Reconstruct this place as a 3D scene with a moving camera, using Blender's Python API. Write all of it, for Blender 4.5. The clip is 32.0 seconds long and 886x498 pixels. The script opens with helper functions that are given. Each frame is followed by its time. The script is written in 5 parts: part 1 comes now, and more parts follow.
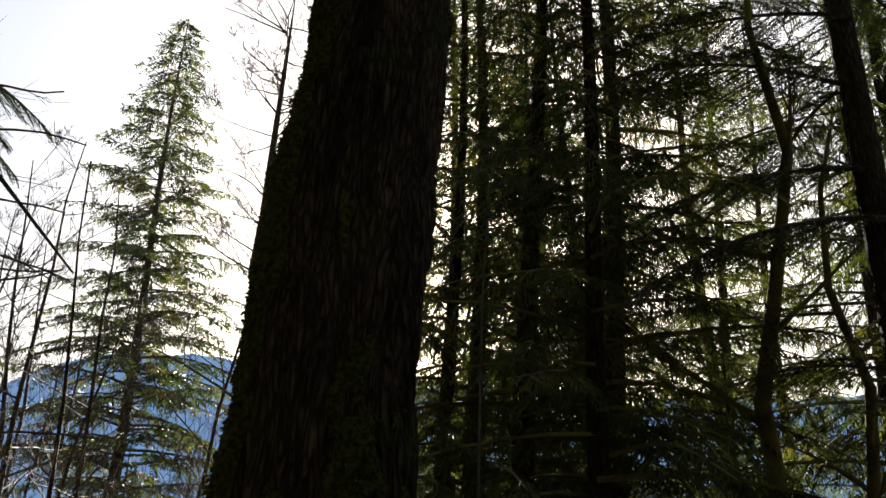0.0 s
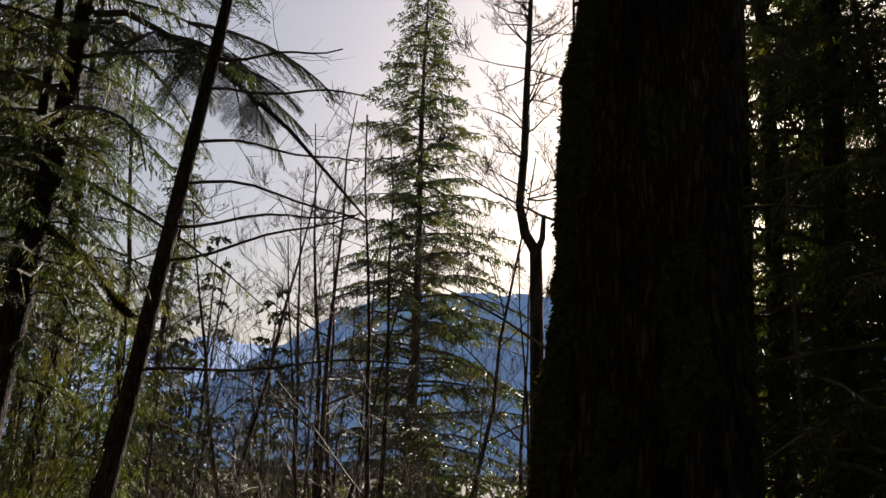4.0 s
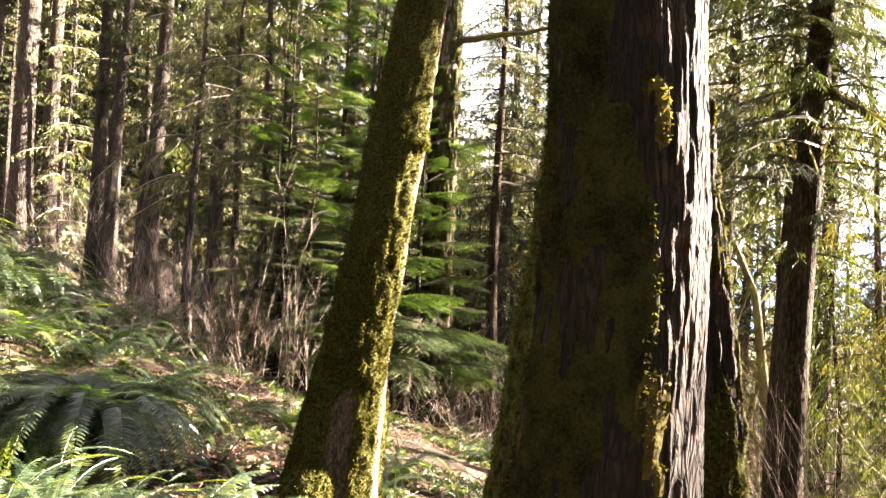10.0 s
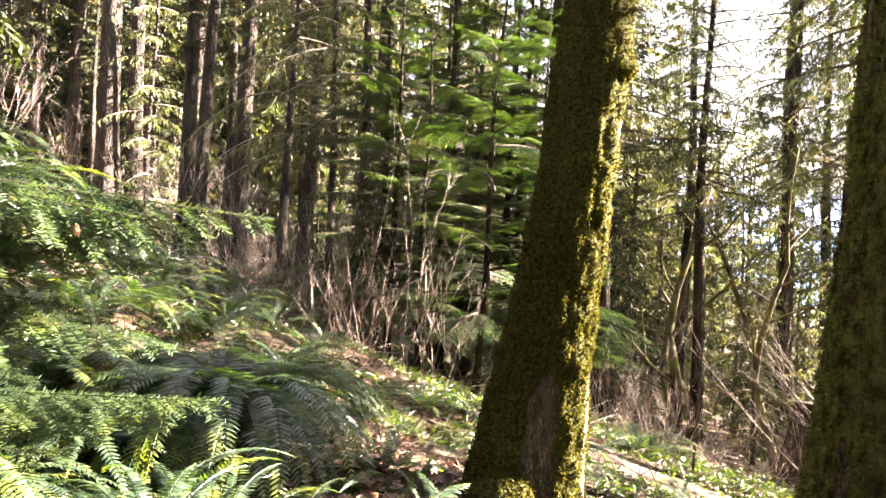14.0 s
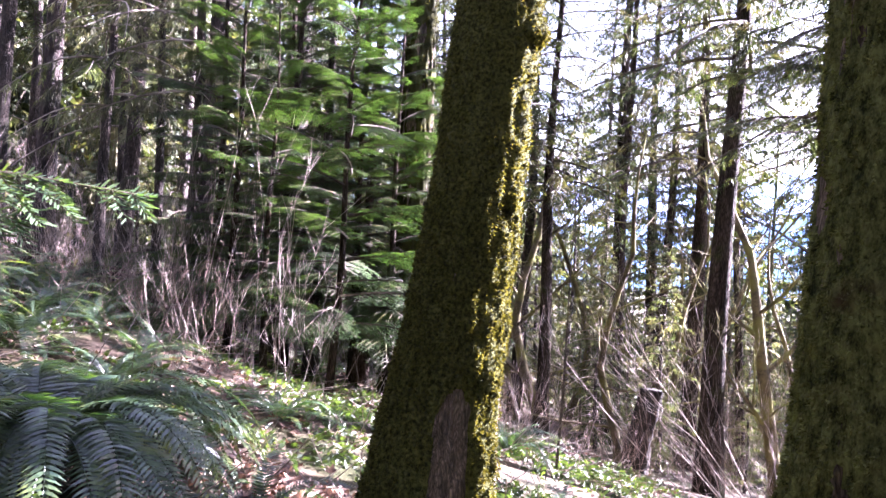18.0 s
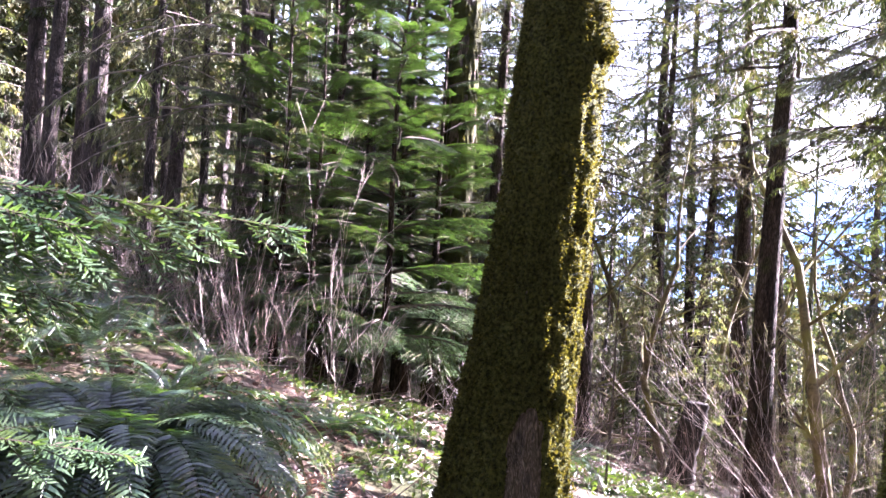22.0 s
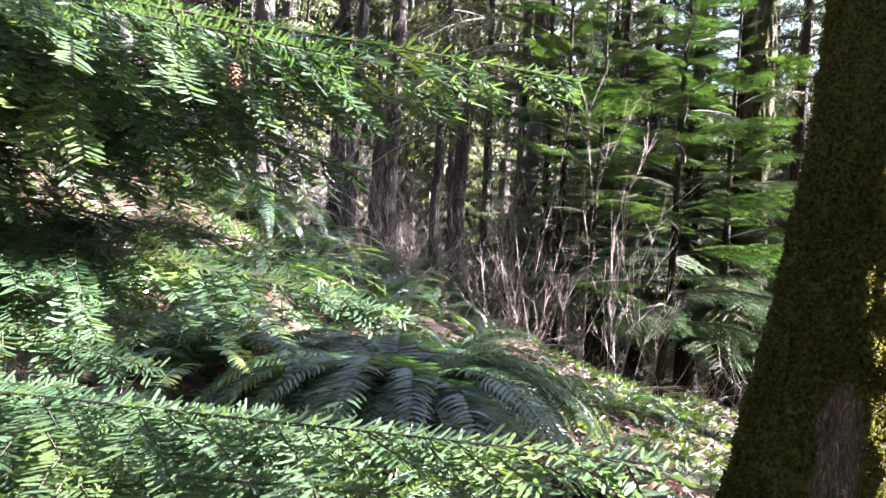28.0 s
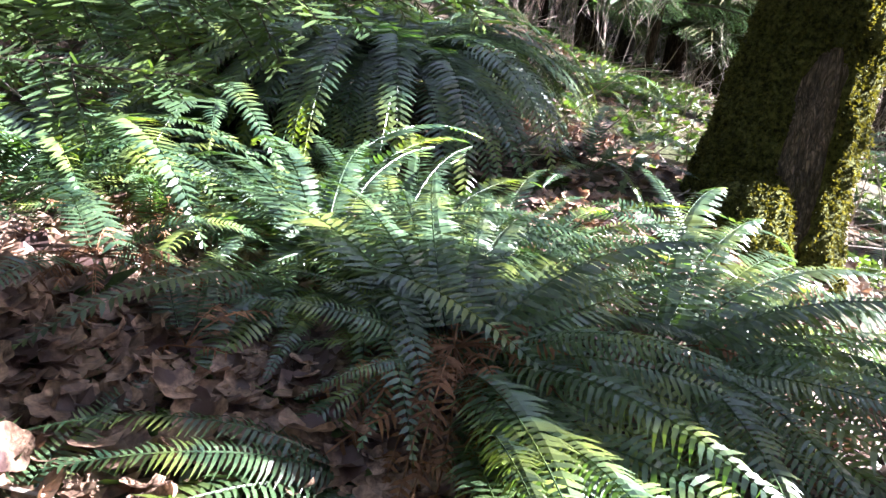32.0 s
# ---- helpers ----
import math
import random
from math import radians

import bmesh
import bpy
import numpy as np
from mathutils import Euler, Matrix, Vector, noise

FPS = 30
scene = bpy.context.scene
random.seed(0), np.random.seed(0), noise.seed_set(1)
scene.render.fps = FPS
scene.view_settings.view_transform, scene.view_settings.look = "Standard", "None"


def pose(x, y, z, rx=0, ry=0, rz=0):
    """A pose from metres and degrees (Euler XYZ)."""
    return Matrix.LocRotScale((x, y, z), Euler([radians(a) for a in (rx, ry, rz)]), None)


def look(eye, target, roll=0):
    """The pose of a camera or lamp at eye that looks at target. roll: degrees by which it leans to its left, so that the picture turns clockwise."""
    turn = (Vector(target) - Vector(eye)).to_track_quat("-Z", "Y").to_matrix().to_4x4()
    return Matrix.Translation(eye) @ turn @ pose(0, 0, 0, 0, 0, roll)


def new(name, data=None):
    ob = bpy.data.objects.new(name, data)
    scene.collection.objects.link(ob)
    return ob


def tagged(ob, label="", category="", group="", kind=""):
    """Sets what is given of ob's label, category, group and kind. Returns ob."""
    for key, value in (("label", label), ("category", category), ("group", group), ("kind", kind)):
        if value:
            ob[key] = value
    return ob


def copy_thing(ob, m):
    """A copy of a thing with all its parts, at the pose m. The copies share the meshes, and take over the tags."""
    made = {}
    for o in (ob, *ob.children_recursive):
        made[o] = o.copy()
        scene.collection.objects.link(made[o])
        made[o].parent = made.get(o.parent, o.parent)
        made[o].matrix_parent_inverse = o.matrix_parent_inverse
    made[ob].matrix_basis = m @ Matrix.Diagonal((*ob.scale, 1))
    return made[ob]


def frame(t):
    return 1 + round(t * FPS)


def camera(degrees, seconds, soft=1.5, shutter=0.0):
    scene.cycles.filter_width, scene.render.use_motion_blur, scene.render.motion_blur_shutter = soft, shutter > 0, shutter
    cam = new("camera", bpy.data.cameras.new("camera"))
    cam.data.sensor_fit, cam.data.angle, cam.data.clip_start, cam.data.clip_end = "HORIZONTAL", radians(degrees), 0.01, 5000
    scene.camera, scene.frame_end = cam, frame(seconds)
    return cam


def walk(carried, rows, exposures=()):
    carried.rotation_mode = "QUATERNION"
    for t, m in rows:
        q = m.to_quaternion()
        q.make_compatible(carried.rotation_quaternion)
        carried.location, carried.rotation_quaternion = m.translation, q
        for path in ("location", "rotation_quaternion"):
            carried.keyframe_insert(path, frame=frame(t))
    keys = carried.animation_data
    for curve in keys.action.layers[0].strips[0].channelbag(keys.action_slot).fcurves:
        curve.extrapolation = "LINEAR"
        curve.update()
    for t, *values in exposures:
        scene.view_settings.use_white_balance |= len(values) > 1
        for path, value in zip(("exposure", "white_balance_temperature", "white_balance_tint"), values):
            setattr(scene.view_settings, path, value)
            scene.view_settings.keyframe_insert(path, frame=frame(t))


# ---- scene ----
cam = camera(59.5, 32.0)
PATH = [
    (0.0, 0.000, 0.000, 1.866, 110.01, -1.41, -0.51),
    (0.5, -0.031, 0.028, 1.856, 109.72, -1.38, 2.05),
    (1.0, -0.044, 0.035, 1.849, 109.20, -1.33, 4.84),
    (1.5, -0.058, 0.042, 1.841, 108.52, -1.39, 7.68),
    (2.0, -0.066, 0.050, 1.834, 107.81, -1.56, 10.27),
    (2.5, -0.075, 0.037, 1.829, 106.89, -1.47, 12.73),
    (4.5, -0.285, 0.063, 1.785, 103.76, -2.19, 21.74),
    (5.0, -0.425, 0.059, 1.770, 103.07, -2.24, 24.85),
    (5.5, -0.546, 0.093, 1.755, 101.82, -2.25, 28.58),
    (6.0, -0.738, 0.173, 1.746, 100.67, -2.41, 33.38),
    (6.5, -0.828, 0.163, 1.720, 100.28, -2.45, 39.18),
    (7.0, -0.828, 0.136, 1.715, 99.22, -2.37, 44.65),
    (7.5, -0.805, 0.151, 1.702, 97.98, -2.38, 51.72),
    (8.0, -0.791, 0.124, 1.697, 96.66, -2.48, 57.12),
    (8.5, -0.864, 0.080, 1.699, 95.26, -2.62, 61.21),
    (9.0, -1.009, -0.021, 1.701, 94.08, -2.78, 64.49),
    (9.5, -1.056, -0.111, 1.763, 93.51, -2.76, 66.82),
    (10.0, -1.128, -0.138, 1.746, 93.29, -2.66, 68.67),
    (10.5, -1.321, -0.150, 1.712, 92.99, -2.76, 70.68),
    (11.0, -1.556, -0.179, 1.738, 92.76, -2.70, 72.23),
    (11.5, -1.660, -0.203, 1.741, 92.79, -2.66, 73.00),
    (12.0, -1.835, -0.282, 1.707, 92.66, -2.81, 73.66),
    (12.5, -1.966, -0.379, 1.697, 92.59, -2.80, 73.57),
    (13.0, -2.043, -0.433, 1.699, 91.69, -2.80, 73.57),
    (13.5, -2.268, -0.494, 1.671, 91.02, -2.89, 73.46),
    (15.5, -2.748, -0.676, 1.677, 90.19, -2.93, 72.69),
    (16.0, -2.793, -0.671, 1.672, 90.13, -2.95, 70.57),
    (16.5, -2.936, -0.638, 1.656, 90.15, -3.01, 68.15),
    (17.0, -3.107, -0.610, 1.671, 90.20, -2.98, 65.34),
    (17.5, -3.180, -0.602, 1.686, 90.36, -2.98, 63.01),
    (18.0, -3.274, -0.611, 1.685, 90.52, -3.05, 60.65),
    (18.5, -3.347, -0.629, 1.696, 90.67, -3.08, 58.30),
    (19.0, -3.370, -0.640, 1.701, 90.92, -3.03, 56.83),
    (19.5, -3.379, -0.674, 1.702, 91.03, -3.11, 56.13),
    (20.0, -3.393, -0.703, 1.701, 91.07, -3.05, 56.34),
    (20.5, -3.388, -0.727, 1.702, 91.03, -3.08, 57.12),
    (21.0, -3.393, -0.739, 1.707, 91.03, -3.09, 58.39),
    (21.5, -3.393, -0.764, 1.712, 91.05, -3.09, 60.26),
    (22.0, -3.389, -0.780, 1.716, 91.03, -3.06, 62.80),
    (22.5, -3.421, -0.779, 1.726, 91.07, -3.07, 66.01),
    (23.0, -3.421, -0.787, 1.722, 91.02, -3.01, 69.11),
    (23.5, -3.421, -0.797, 1.724, 91.03, -2.98, 72.01),
    (24.0, -3.412, -0.803, 1.726, 91.02, -2.98, 74.61),
    (24.5, -3.408, -0.816, 1.722, 91.01, -3.00, 76.63),
    (25.0, -3.417, -0.833, 1.716, 91.03, -3.00, 78.55),
    (25.5, -3.425, -0.839, 1.708, 91.02, -3.06, 80.27),
    (27.5, -3.568, -0.697, 1.525, 90.85, -3.51, 83.40),
    (28.0, -3.535, -0.716, 1.508, 89.80, -3.53, 83.33),
    (28.5, -3.517, -0.723, 1.494, 87.96, -3.49, 83.27),
    (29.0, -3.510, -0.728, 1.477, 85.41, -3.61, 83.20),
    (29.5, -3.521, -0.719, 1.467, 82.56, -3.56, 83.15),
    (30.0, -3.529, -0.709, 1.444, 79.69, -3.67, 83.06),
    (30.5, -3.528, -0.702, 1.425, 76.74, -3.63, 82.98),
    (31.0, -3.521, -0.711, 1.412, 73.61, -3.85, 82.68),
    (31.5, -3.511, -0.710, 1.393, 70.63, -3.79, 82.51),
    (32.0, -3.511, -0.705, 1.388, 67.68, -3.81, 82.45),
]
LIGHT = [(0, 2.8, 6300, 12), (2, 2.15, 6450, 14), (5, 1.95, 6400, 18), (6, 1.95, 6500, 18), (7, 3.0, 6800, 18), (8, 4.15, 7500, 16), (9, 4.85, 7500, 23), (13.5, 5.2, 7450, 21), (15.5, 5.25, 5350, 43), (25, 5.1, 5500, 39), (28, 5.05, 5500, 26), (32, 4.8, 5500, 18)]
walk(cam, [(t, pose(x, y, z, a, b, c)) for t, x, y, z, a, b, c in PATH], LIGHT)

# world, sun and sky
world = bpy.data.worlds.new("sky")
scene.world = world
world.use_nodes = True
wn = world.node_tree.nodes
wl = world.node_tree.links
sky_tex = wn.new("ShaderNodeTexSky")
sky_tex.sky_type = "NISHITA"
sky_tex.sun_disc = False
sky_tex.sun_elevation = radians(25)
sky_tex.sun_rotation = radians(2.5)
sky_tex.air_density = 1.3
sky_tex.dust_density = 3.0
wn["Background"].inputs["Strength"].default_value = 0.021
cloud = wn.new("ShaderNodeTexNoise")
cloud.inputs["Scale"].default_value, cloud.inputs["Detail"].default_value = 2.2, 5
veil = wn.new("ShaderNodeMapRange")
veil.inputs["From Min"].default_value, veil.inputs["From Max"].default_value = 0.35, 0.7
veil.inputs["To Min"].default_value, veil.inputs["To Max"].default_value = 0.15, 0.45
thin_cloud = wn.new("ShaderNodeMix")
thin_cloud.data_type = "RGBA"
thin_cloud.inputs["B"].default_value = (8.6, 8.8, 9.4, 1)
wl.new(cloud.outputs[0], veil.inputs["Value"])
wl.new(veil.outputs[0], thin_cloud.inputs["Factor"])
wl.new(sky_tex.outputs[0], thin_cloud.inputs["A"])
wl.new(thin_cloud.outputs["Result"], wn["Background"].inputs["Color"])
sun = new("sun", bpy.data.lights.new("sun", "SUN"))
sun.data.energy = 5.0
sun.data.angle = radians(0.6)
sun.data.color = (1.0, 0.93, 0.80)
SUN_AT = Vector((math.sin(radians(2.5)) * math.cos(radians(25)), math.cos(radians(2.5)) * math.cos(radians(25)), math.sin(radians(25))))
sun.matrix_world = look((0, 0, 40), Vector((0, 0, 40)) - 10 * SUN_AT)


# ---- materials ----
def material(name, dark, light, rough=0.8, scale=6.0, stretch=(1, 1, 1), fine=60.0, bump=0.4, depth=0.01, third=None,
             third_scale=2.0, third_at=0.55, through_light=0.0, through_color=None, vary=0.25, gloss=0.3, island=0.0, crack=0.0):
    m = bpy.data.materials.new(name)
    m.use_nodes = True
    n, l = m.node_tree.nodes, m.node_tree.links
    b = n["Principled BSDF"]
    tc = n.new("ShaderNodeTexCoord")
    mp = n.new("ShaderNodeMapping")
    mp.inputs["Scale"].default_value = stretch
    l.new(tc.outputs["Object"], mp.inputs["Vector"])
    big = n.new("ShaderNodeTexNoise")
    big.inputs["Scale"].default_value, big.inputs["Detail"].default_value = scale, 6
    small = n.new("ShaderNodeTexNoise")
    small.inputs["Scale"].default_value, small.inputs["Detail"].default_value = fine, 4
    l.new(mp.outputs[0], big.inputs["Vector"])
    l.new(mp.outputs[0], small.inputs["Vector"])
    add = n.new("ShaderNodeMath")
    add.operation = "MULTIPLY_ADD"
    l.new(small.outputs[0], add.inputs[0])
    add.inputs[1].default_value = 0.6
    l.new(big.outputs[0], add.inputs[2])
    ramp = n.new("ShaderNodeMapRange")
    ramp.inputs["From Min"].default_value, ramp.inputs["From Max"].default_value = 0.62, 0.97
    l.new(add.outputs[0], ramp.inputs["Value"])
    mix = n.new("ShaderNodeMix")
    mix.data_type = "RGBA"
    mix.inputs["A"].default_value, mix.inputs["B"].default_value = (*dark, 1), (*light, 1)
    l.new(ramp.outputs[0], mix.inputs["Factor"])
    col = mix.outputs["Result"]
    if third:
        patch = n.new("ShaderNodeTexNoise")
        patch.inputs["Scale"].default_value, patch.inputs["Detail"].default_value = third_scale, 7
        l.new(tc.outputs["Object"], patch.inputs["Vector"])
        edge = n.new("ShaderNodeMapRange")
        edge.inputs["From Min"].default_value, edge.inputs["From Max"].default_value = third_at - 0.05, third_at + 0.06
        l.new(patch.outputs[0], edge.inputs["Value"])
        mix3 = n.new("ShaderNodeMix")
        mix3.data_type = "RGBA"
        l.new(edge.outputs[0], mix3.inputs["Factor"])
        l.new(col, mix3.inputs["A"])
        mix3.inputs["B"].default_value = (*third, 1)
        col = mix3.outputs["Result"]
    if crack:
        wob = n.new("ShaderNodeVectorMath")
        wob.operation = "MULTIPLY_ADD"
        l.new(big.outputs["Color"], wob.inputs[0])
        wob.inputs[1].default_value = (0.16, 0.16, 0.16)
        l.new(mp.outputs[0], wob.inputs[2])
        vo = n.new("ShaderNodeTexVoronoi")
        vo.feature = "DISTANCE_TO_EDGE"
        vo.inputs["Scale"].default_value = crack
        l.new(wob.outputs[0], vo.inputs["Vector"])
        cr = n.new("ShaderNodeMapRange")
        cr.inputs["From Min"].default_value, cr.inputs["From Max"].default_value = 0.0, 0.3
        cr.inputs["To Min"].default_value = 0.3
        l.new(vo.outputs["Distance"], cr.inputs["Value"])
        mc = n.new("ShaderNodeMix")
        mc.data_type, mc.blend_type = "RGBA", "MULTIPLY"
        mc.inputs["Factor"].default_value = 1.0
        l.new(col, mc.inputs["A"])
        l.new(cr.outputs[0], mc.inputs["B"])
        col = mc.outputs["Result"]
        add2 = n.new("ShaderNodeMath")
        add2.operation = "MULTIPLY_ADD"
        l.new(cr.outputs[0], add2.inputs[0])
        add2.inputs[1].default_value = 1.2
        l.new(add.outputs[0], add2.inputs[2])
        add = add2
    if vary or island:
        oi = n.new("ShaderNodeObjectInfo")
        ge = n.new("ShaderNodeNewGeometry")
        k = n.new("ShaderNodeMath")
        k.operation = "MULTIPLY_ADD"
        l.new(oi.outputs["Random"], k.inputs[0])
        k.inputs[1].default_value, k.inputs[2].default_value = vary, 1 - vary / 2 - island / 2
        k2 = n.new("ShaderNodeMath")
        k2.operation = "MULTIPLY_ADD"
        l.new(ge.outputs["Random Per Island"], k2.inputs[0])
        k2.inputs[1].default_value = island
        l.new(k.outputs[0], k2.inputs[2])
        hsv = n.new("ShaderNodeHueSaturation")
        l.new(col, hsv.inputs["Color"])
        l.new(k2.outputs[0], hsv.inputs["Value"])
        col = hsv.outputs[0]
    l.new(col, b.inputs["Base Color"])
    b.inputs["Roughness"].default_value = rough
    b.inputs["Specular IOR Level"].default_value = gloss
    if bump:
        bp = n.new("ShaderNodeBump")
        bp.inputs["Strength"].default_value, bp.inputs["Distance"].default_value = bump, depth
        l.new(add.outputs[0], bp.inputs["Height"])
        l.new(bp.outputs[0], b.inputs["Normal"])
    if through_light:
        tr = n.new("ShaderNodeBsdfTranslucent")
        tint = n.new("ShaderNodeMix")
        tint.data_type, tint.blend_type = "RGBA", "MULTIPLY"
        tint.inputs["Factor"].default_value = 1.0
        l.new(col, tint.inputs["A"])
        tint.inputs["B"].default_value = (*(through_color or (1.6, 1.7, 0.7)), 1)
        l.new(tint.outputs["Result"], tr.inputs["Color"])
        ms = n.new("ShaderNodeMixShader")
        ms.inputs[0].default_value = through_light
        l.new(b.outputs[0], ms.inputs[1])
        l.new(tr.outputs[0], ms.inputs[2])
        l.new(ms.outputs[0], n["Material Output"].inputs["Surface"])
    return m


M = {
    "bark_dark": material("dark_bark", (0.016, 0.012, 0.009), (0.10, 0.074, 0.056), 0.95, 5, (1, 1, 0.18), 40, 0.9, 0.02, (0.05, 0.055, 0.02), 2.2, 0.60, gloss=0.1, crack=46.0),
    "bark_furrow": material("furrowed_bark", (0.010, 0.007, 0.006), (0.036, 0.028, 0.023), 0.9, 9, (1.3, 1.3, 0.26), 60, 1.0, 0.02, (0.09, 0.05, 0.03), 3.0, 0.62, crack=30.0),
    "bark_maple": material("mossy_maple_bark", (0.05, 0.036, 0.026), (0.30, 0.22, 0.16), 0.9, 9, (1.3, 1.3, 0.12), 60, 1.0, 0.02, (0.10, 0.085, 0.03), 3.0, 0.66, crack=60.0),
    "bark_fir": material("fir_bark", (0.016, 0.012, 0.010), (0.13, 0.10, 0.085), 0.9, 5, (1, 1, 0.22), 30, 0.9, 0.03, (0.10, 0.11, 0.06), 0.9, 0.62, crack=34.0),
    "bark_pale": material("pale_bark", (0.10, 0.085, 0.07), (0.34, 0.30, 0.26), 0.85, 5, (1, 1, 0.3), 30, 0.7, 0.02, (0.10, 0.10, 0.04), 1.2, 0.62),
    "moss": material("moss", (0.016, 0.019, 0.006), (0.092, 0.094, 0.028), 0.95, 55, (1, 1, 1), 190, 0.9, 0.012, None, 2, 0.5, 0.24, (1.8, 1.5, 0.4), 0.1, 0.1, 0.7),
    # Olive moss, lightened in colour to make up for weak ambient light.
    "moss_lightened": material("lightened_olive_moss", (0.018, 0.022, 0.008), (0.14, 0.155, 0.058), 0.95, 26, (1, 1, 0.5), 130, 0.7, 0.012, (0.05, 0.034, 0.022), 4.0, 0.66, 0.30, (1.5, 1.4, 0.5), 0.1, 0.1, 0.6),
    "moss_dark": material("dark_moss", (0.012, 0.013, 0.006), (0.055, 0.057, 0.022), 0.95, 7, (1, 1, 1), 90, 0.6, 0.01, None, 2, 0.5, 0.3, (1.6, 1.5, 0.4), 0.1, 0.1, 0.5),
    "moss_brown": material("brown_moss", (0.045, 0.038, 0.014), (0.13, 0.11, 0.036), 0.95, 9, (1, 1, 1), 90, 0.6, 0.01, None, 2, 0.5, 0.3, (1.5, 1.4, 0.5), 0.1, 0.1, 0.5),
    "fir_needles": material("fir_needles", (0.009, 0.014, 0.007), (0.062, 0.078, 0.035), 0.6, 1.2, (1, 1, 1), 12, 0, 0.01, (0.09, 0.08, 0.04), 0.5, 0.56, 0.22, (1.6, 1.7, 0.6), 0.35, 0.2, 0.5),
    "cedar_needles": material("hanging_cedar_foliage", (0.010, 0.016, 0.007), (0.062, 0.078, 0.03), 0.6, 1.2, (1, 1, 1), 12, 0, 0.01, (0.075, 0.068, 0.03), 0.7, 0.57, 0.28, (1.7, 1.7, 0.5), 0.35, 0.2, 0.5),
    "hemlock_needles": material("hemlock_needles", (0.010, 0.022, 0.009), (0.050, 0.084, 0.032), 0.5, 2.0, (1, 1, 1), 20, 0, 0.01, None, 1, 0.5, 0.36, (1.8, 2.0, 0.5), 0.2, 0.15, 0.5),
    "near_needles": material("glossy_flat_needles", (0.016, 0.036, 0.015), (0.070, 0.108, 0.050), 0.36, 4.0, (1, 1, 1), 30, 0, 0.01, (0.085, 0.12, 0.03), 5, 0.60, 0.38, (1.7, 1.85, 0.6), 0.1, 0.4, 0.4),
    "fern": material("sword_fern", (0.010, 0.026, 0.014), (0.064, 0.104, 0.046), 0.36, 5.0, (1, 1, 1), 30, 0.3, 0.003, (0.11, 0.135, 0.03), 3, 0.61, 0.33, (1.8, 2.0, 0.45), 0.5, 0.7, 0.2),
    "fern_dead": material("dead_fern", (0.07, 0.034, 0.018), (0.19, 0.10, 0.055), 0.8, 6, (1, 1, 1), 40, 0.3, 0.003, None, 2, 0.5, 0.3, (1.5, 1.2, 0.8), 0.4, 0.2, 0.2),
    "leaf_dead": material("fallen_maple_leaf", (0.085, 0.05, 0.038), (0.33, 0.215, 0.155), 0.55, 14, (1, 1, 1), 80, 0.5, 0.005, (0.05, 0.028, 0.026), 7, 0.52, 0.15, (1.4, 1.1, 0.8), 0.8, 0.3, 0.5),
    "leaf_green": material("understory_leaf", (0.02, 0.038, 0.013), (0.075, 0.108, 0.038), 0.45, 8, (1, 1, 1), 50, 0.2, 0.003, None, 2, 0.5, 0.35, (1.7, 1.8, 0.4), 0.3, 0.5, 0.4),
    "twig": material("bare_twigs", (0.08, 0.062, 0.052), (0.36, 0.30, 0.26), 0.8, 5, (1, 1, 1), 40, 0, 0.01, None, 2, 0.5, 0, None, 0.4, 0.25, 0.2),
    "twig_red": material("fine_reddish_twigs", (0.08, 0.052, 0.042), (0.30, 0.21, 0.175), 0.75, 5, (1, 1, 1), 40, 0, 0.01, None, 2, 0.5, 0, None, 0.4, 0.3, 0.2),
    "twig_dark": material("dark_branches", (0.025, 0.02, 0.016), (0.09, 0.072, 0.055), 0.85, 5, (1, 1, 1), 40, 0, 0.01, (0.09, 0.085, 0.025), 2, 0.6, 0, None, 0.3, 0.25, 0.2),
    "twig_moss": material("mossy_branches", (0.04, 0.032, 0.02), (0.12, 0.10, 0.05), 0.9, 5, (1, 1, 1), 40, 0.5, 0.01, (0.12, 0.115, 0.03), 2, 0.52, 0, None, 0.3, 0.2, 0.2),
    "ground": material("forest_floor", (0.012, 0.009, 0.006), (0.085, 0.058, 0.038), 0.95, 2.5, (1, 1, 1), 25, 0.9, 0.03, (0.04, 0.042, 0.015), 0.8, 0.56, 0, None, 0, 0.2),
    # Pale green foliage, its colour lightened further to read as sunlit.
    "slope_foliage": material("pale_sunlit_look_foliage", (0.016, 0.022, 0.011), (0.125, 0.145, 0.078), 0.7, 0.8, (1, 1, 1), 10, 0, 0.01, (0.15, 0.14, 0.09), 0.6, 0.57, 0.28, (1.5, 1.5, 0.6), 0.4, 0.15, 0.5),
    "lichen": material("lichen_hung_foliage", (0.025, 0.028, 0.018), (0.17, 0.17, 0.11), 0.8, 1.0, (1, 1, 1), 14, 0, 0.01, (0.12, 0.15, 0.05), 0.8, 0.57, 0.25, (1.4, 1.4, 0.7), 0.3, 0.1, 0.5),
    "wood_cut": material("cut_wood", (0.16, 0.09, 0.05), (0.38, 0.24, 0.14), 0.8, 6, (1, 1, 0.2), 40, 0.5, 0.01),
    "wood_burnt": material("charred_stump_wood", (0.006, 0.005, 0.004), (0.03, 0.023, 0.018), 0.9, 6, (1, 1, 0.2), 40, 0.8, 0.02),
}


# Haze is painted: a bluish base colour plus faint emission, no lamp.
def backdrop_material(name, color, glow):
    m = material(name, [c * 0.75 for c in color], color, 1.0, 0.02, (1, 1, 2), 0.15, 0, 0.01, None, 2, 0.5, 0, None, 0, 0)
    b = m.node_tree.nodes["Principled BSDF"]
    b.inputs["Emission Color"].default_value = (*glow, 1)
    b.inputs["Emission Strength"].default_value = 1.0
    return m


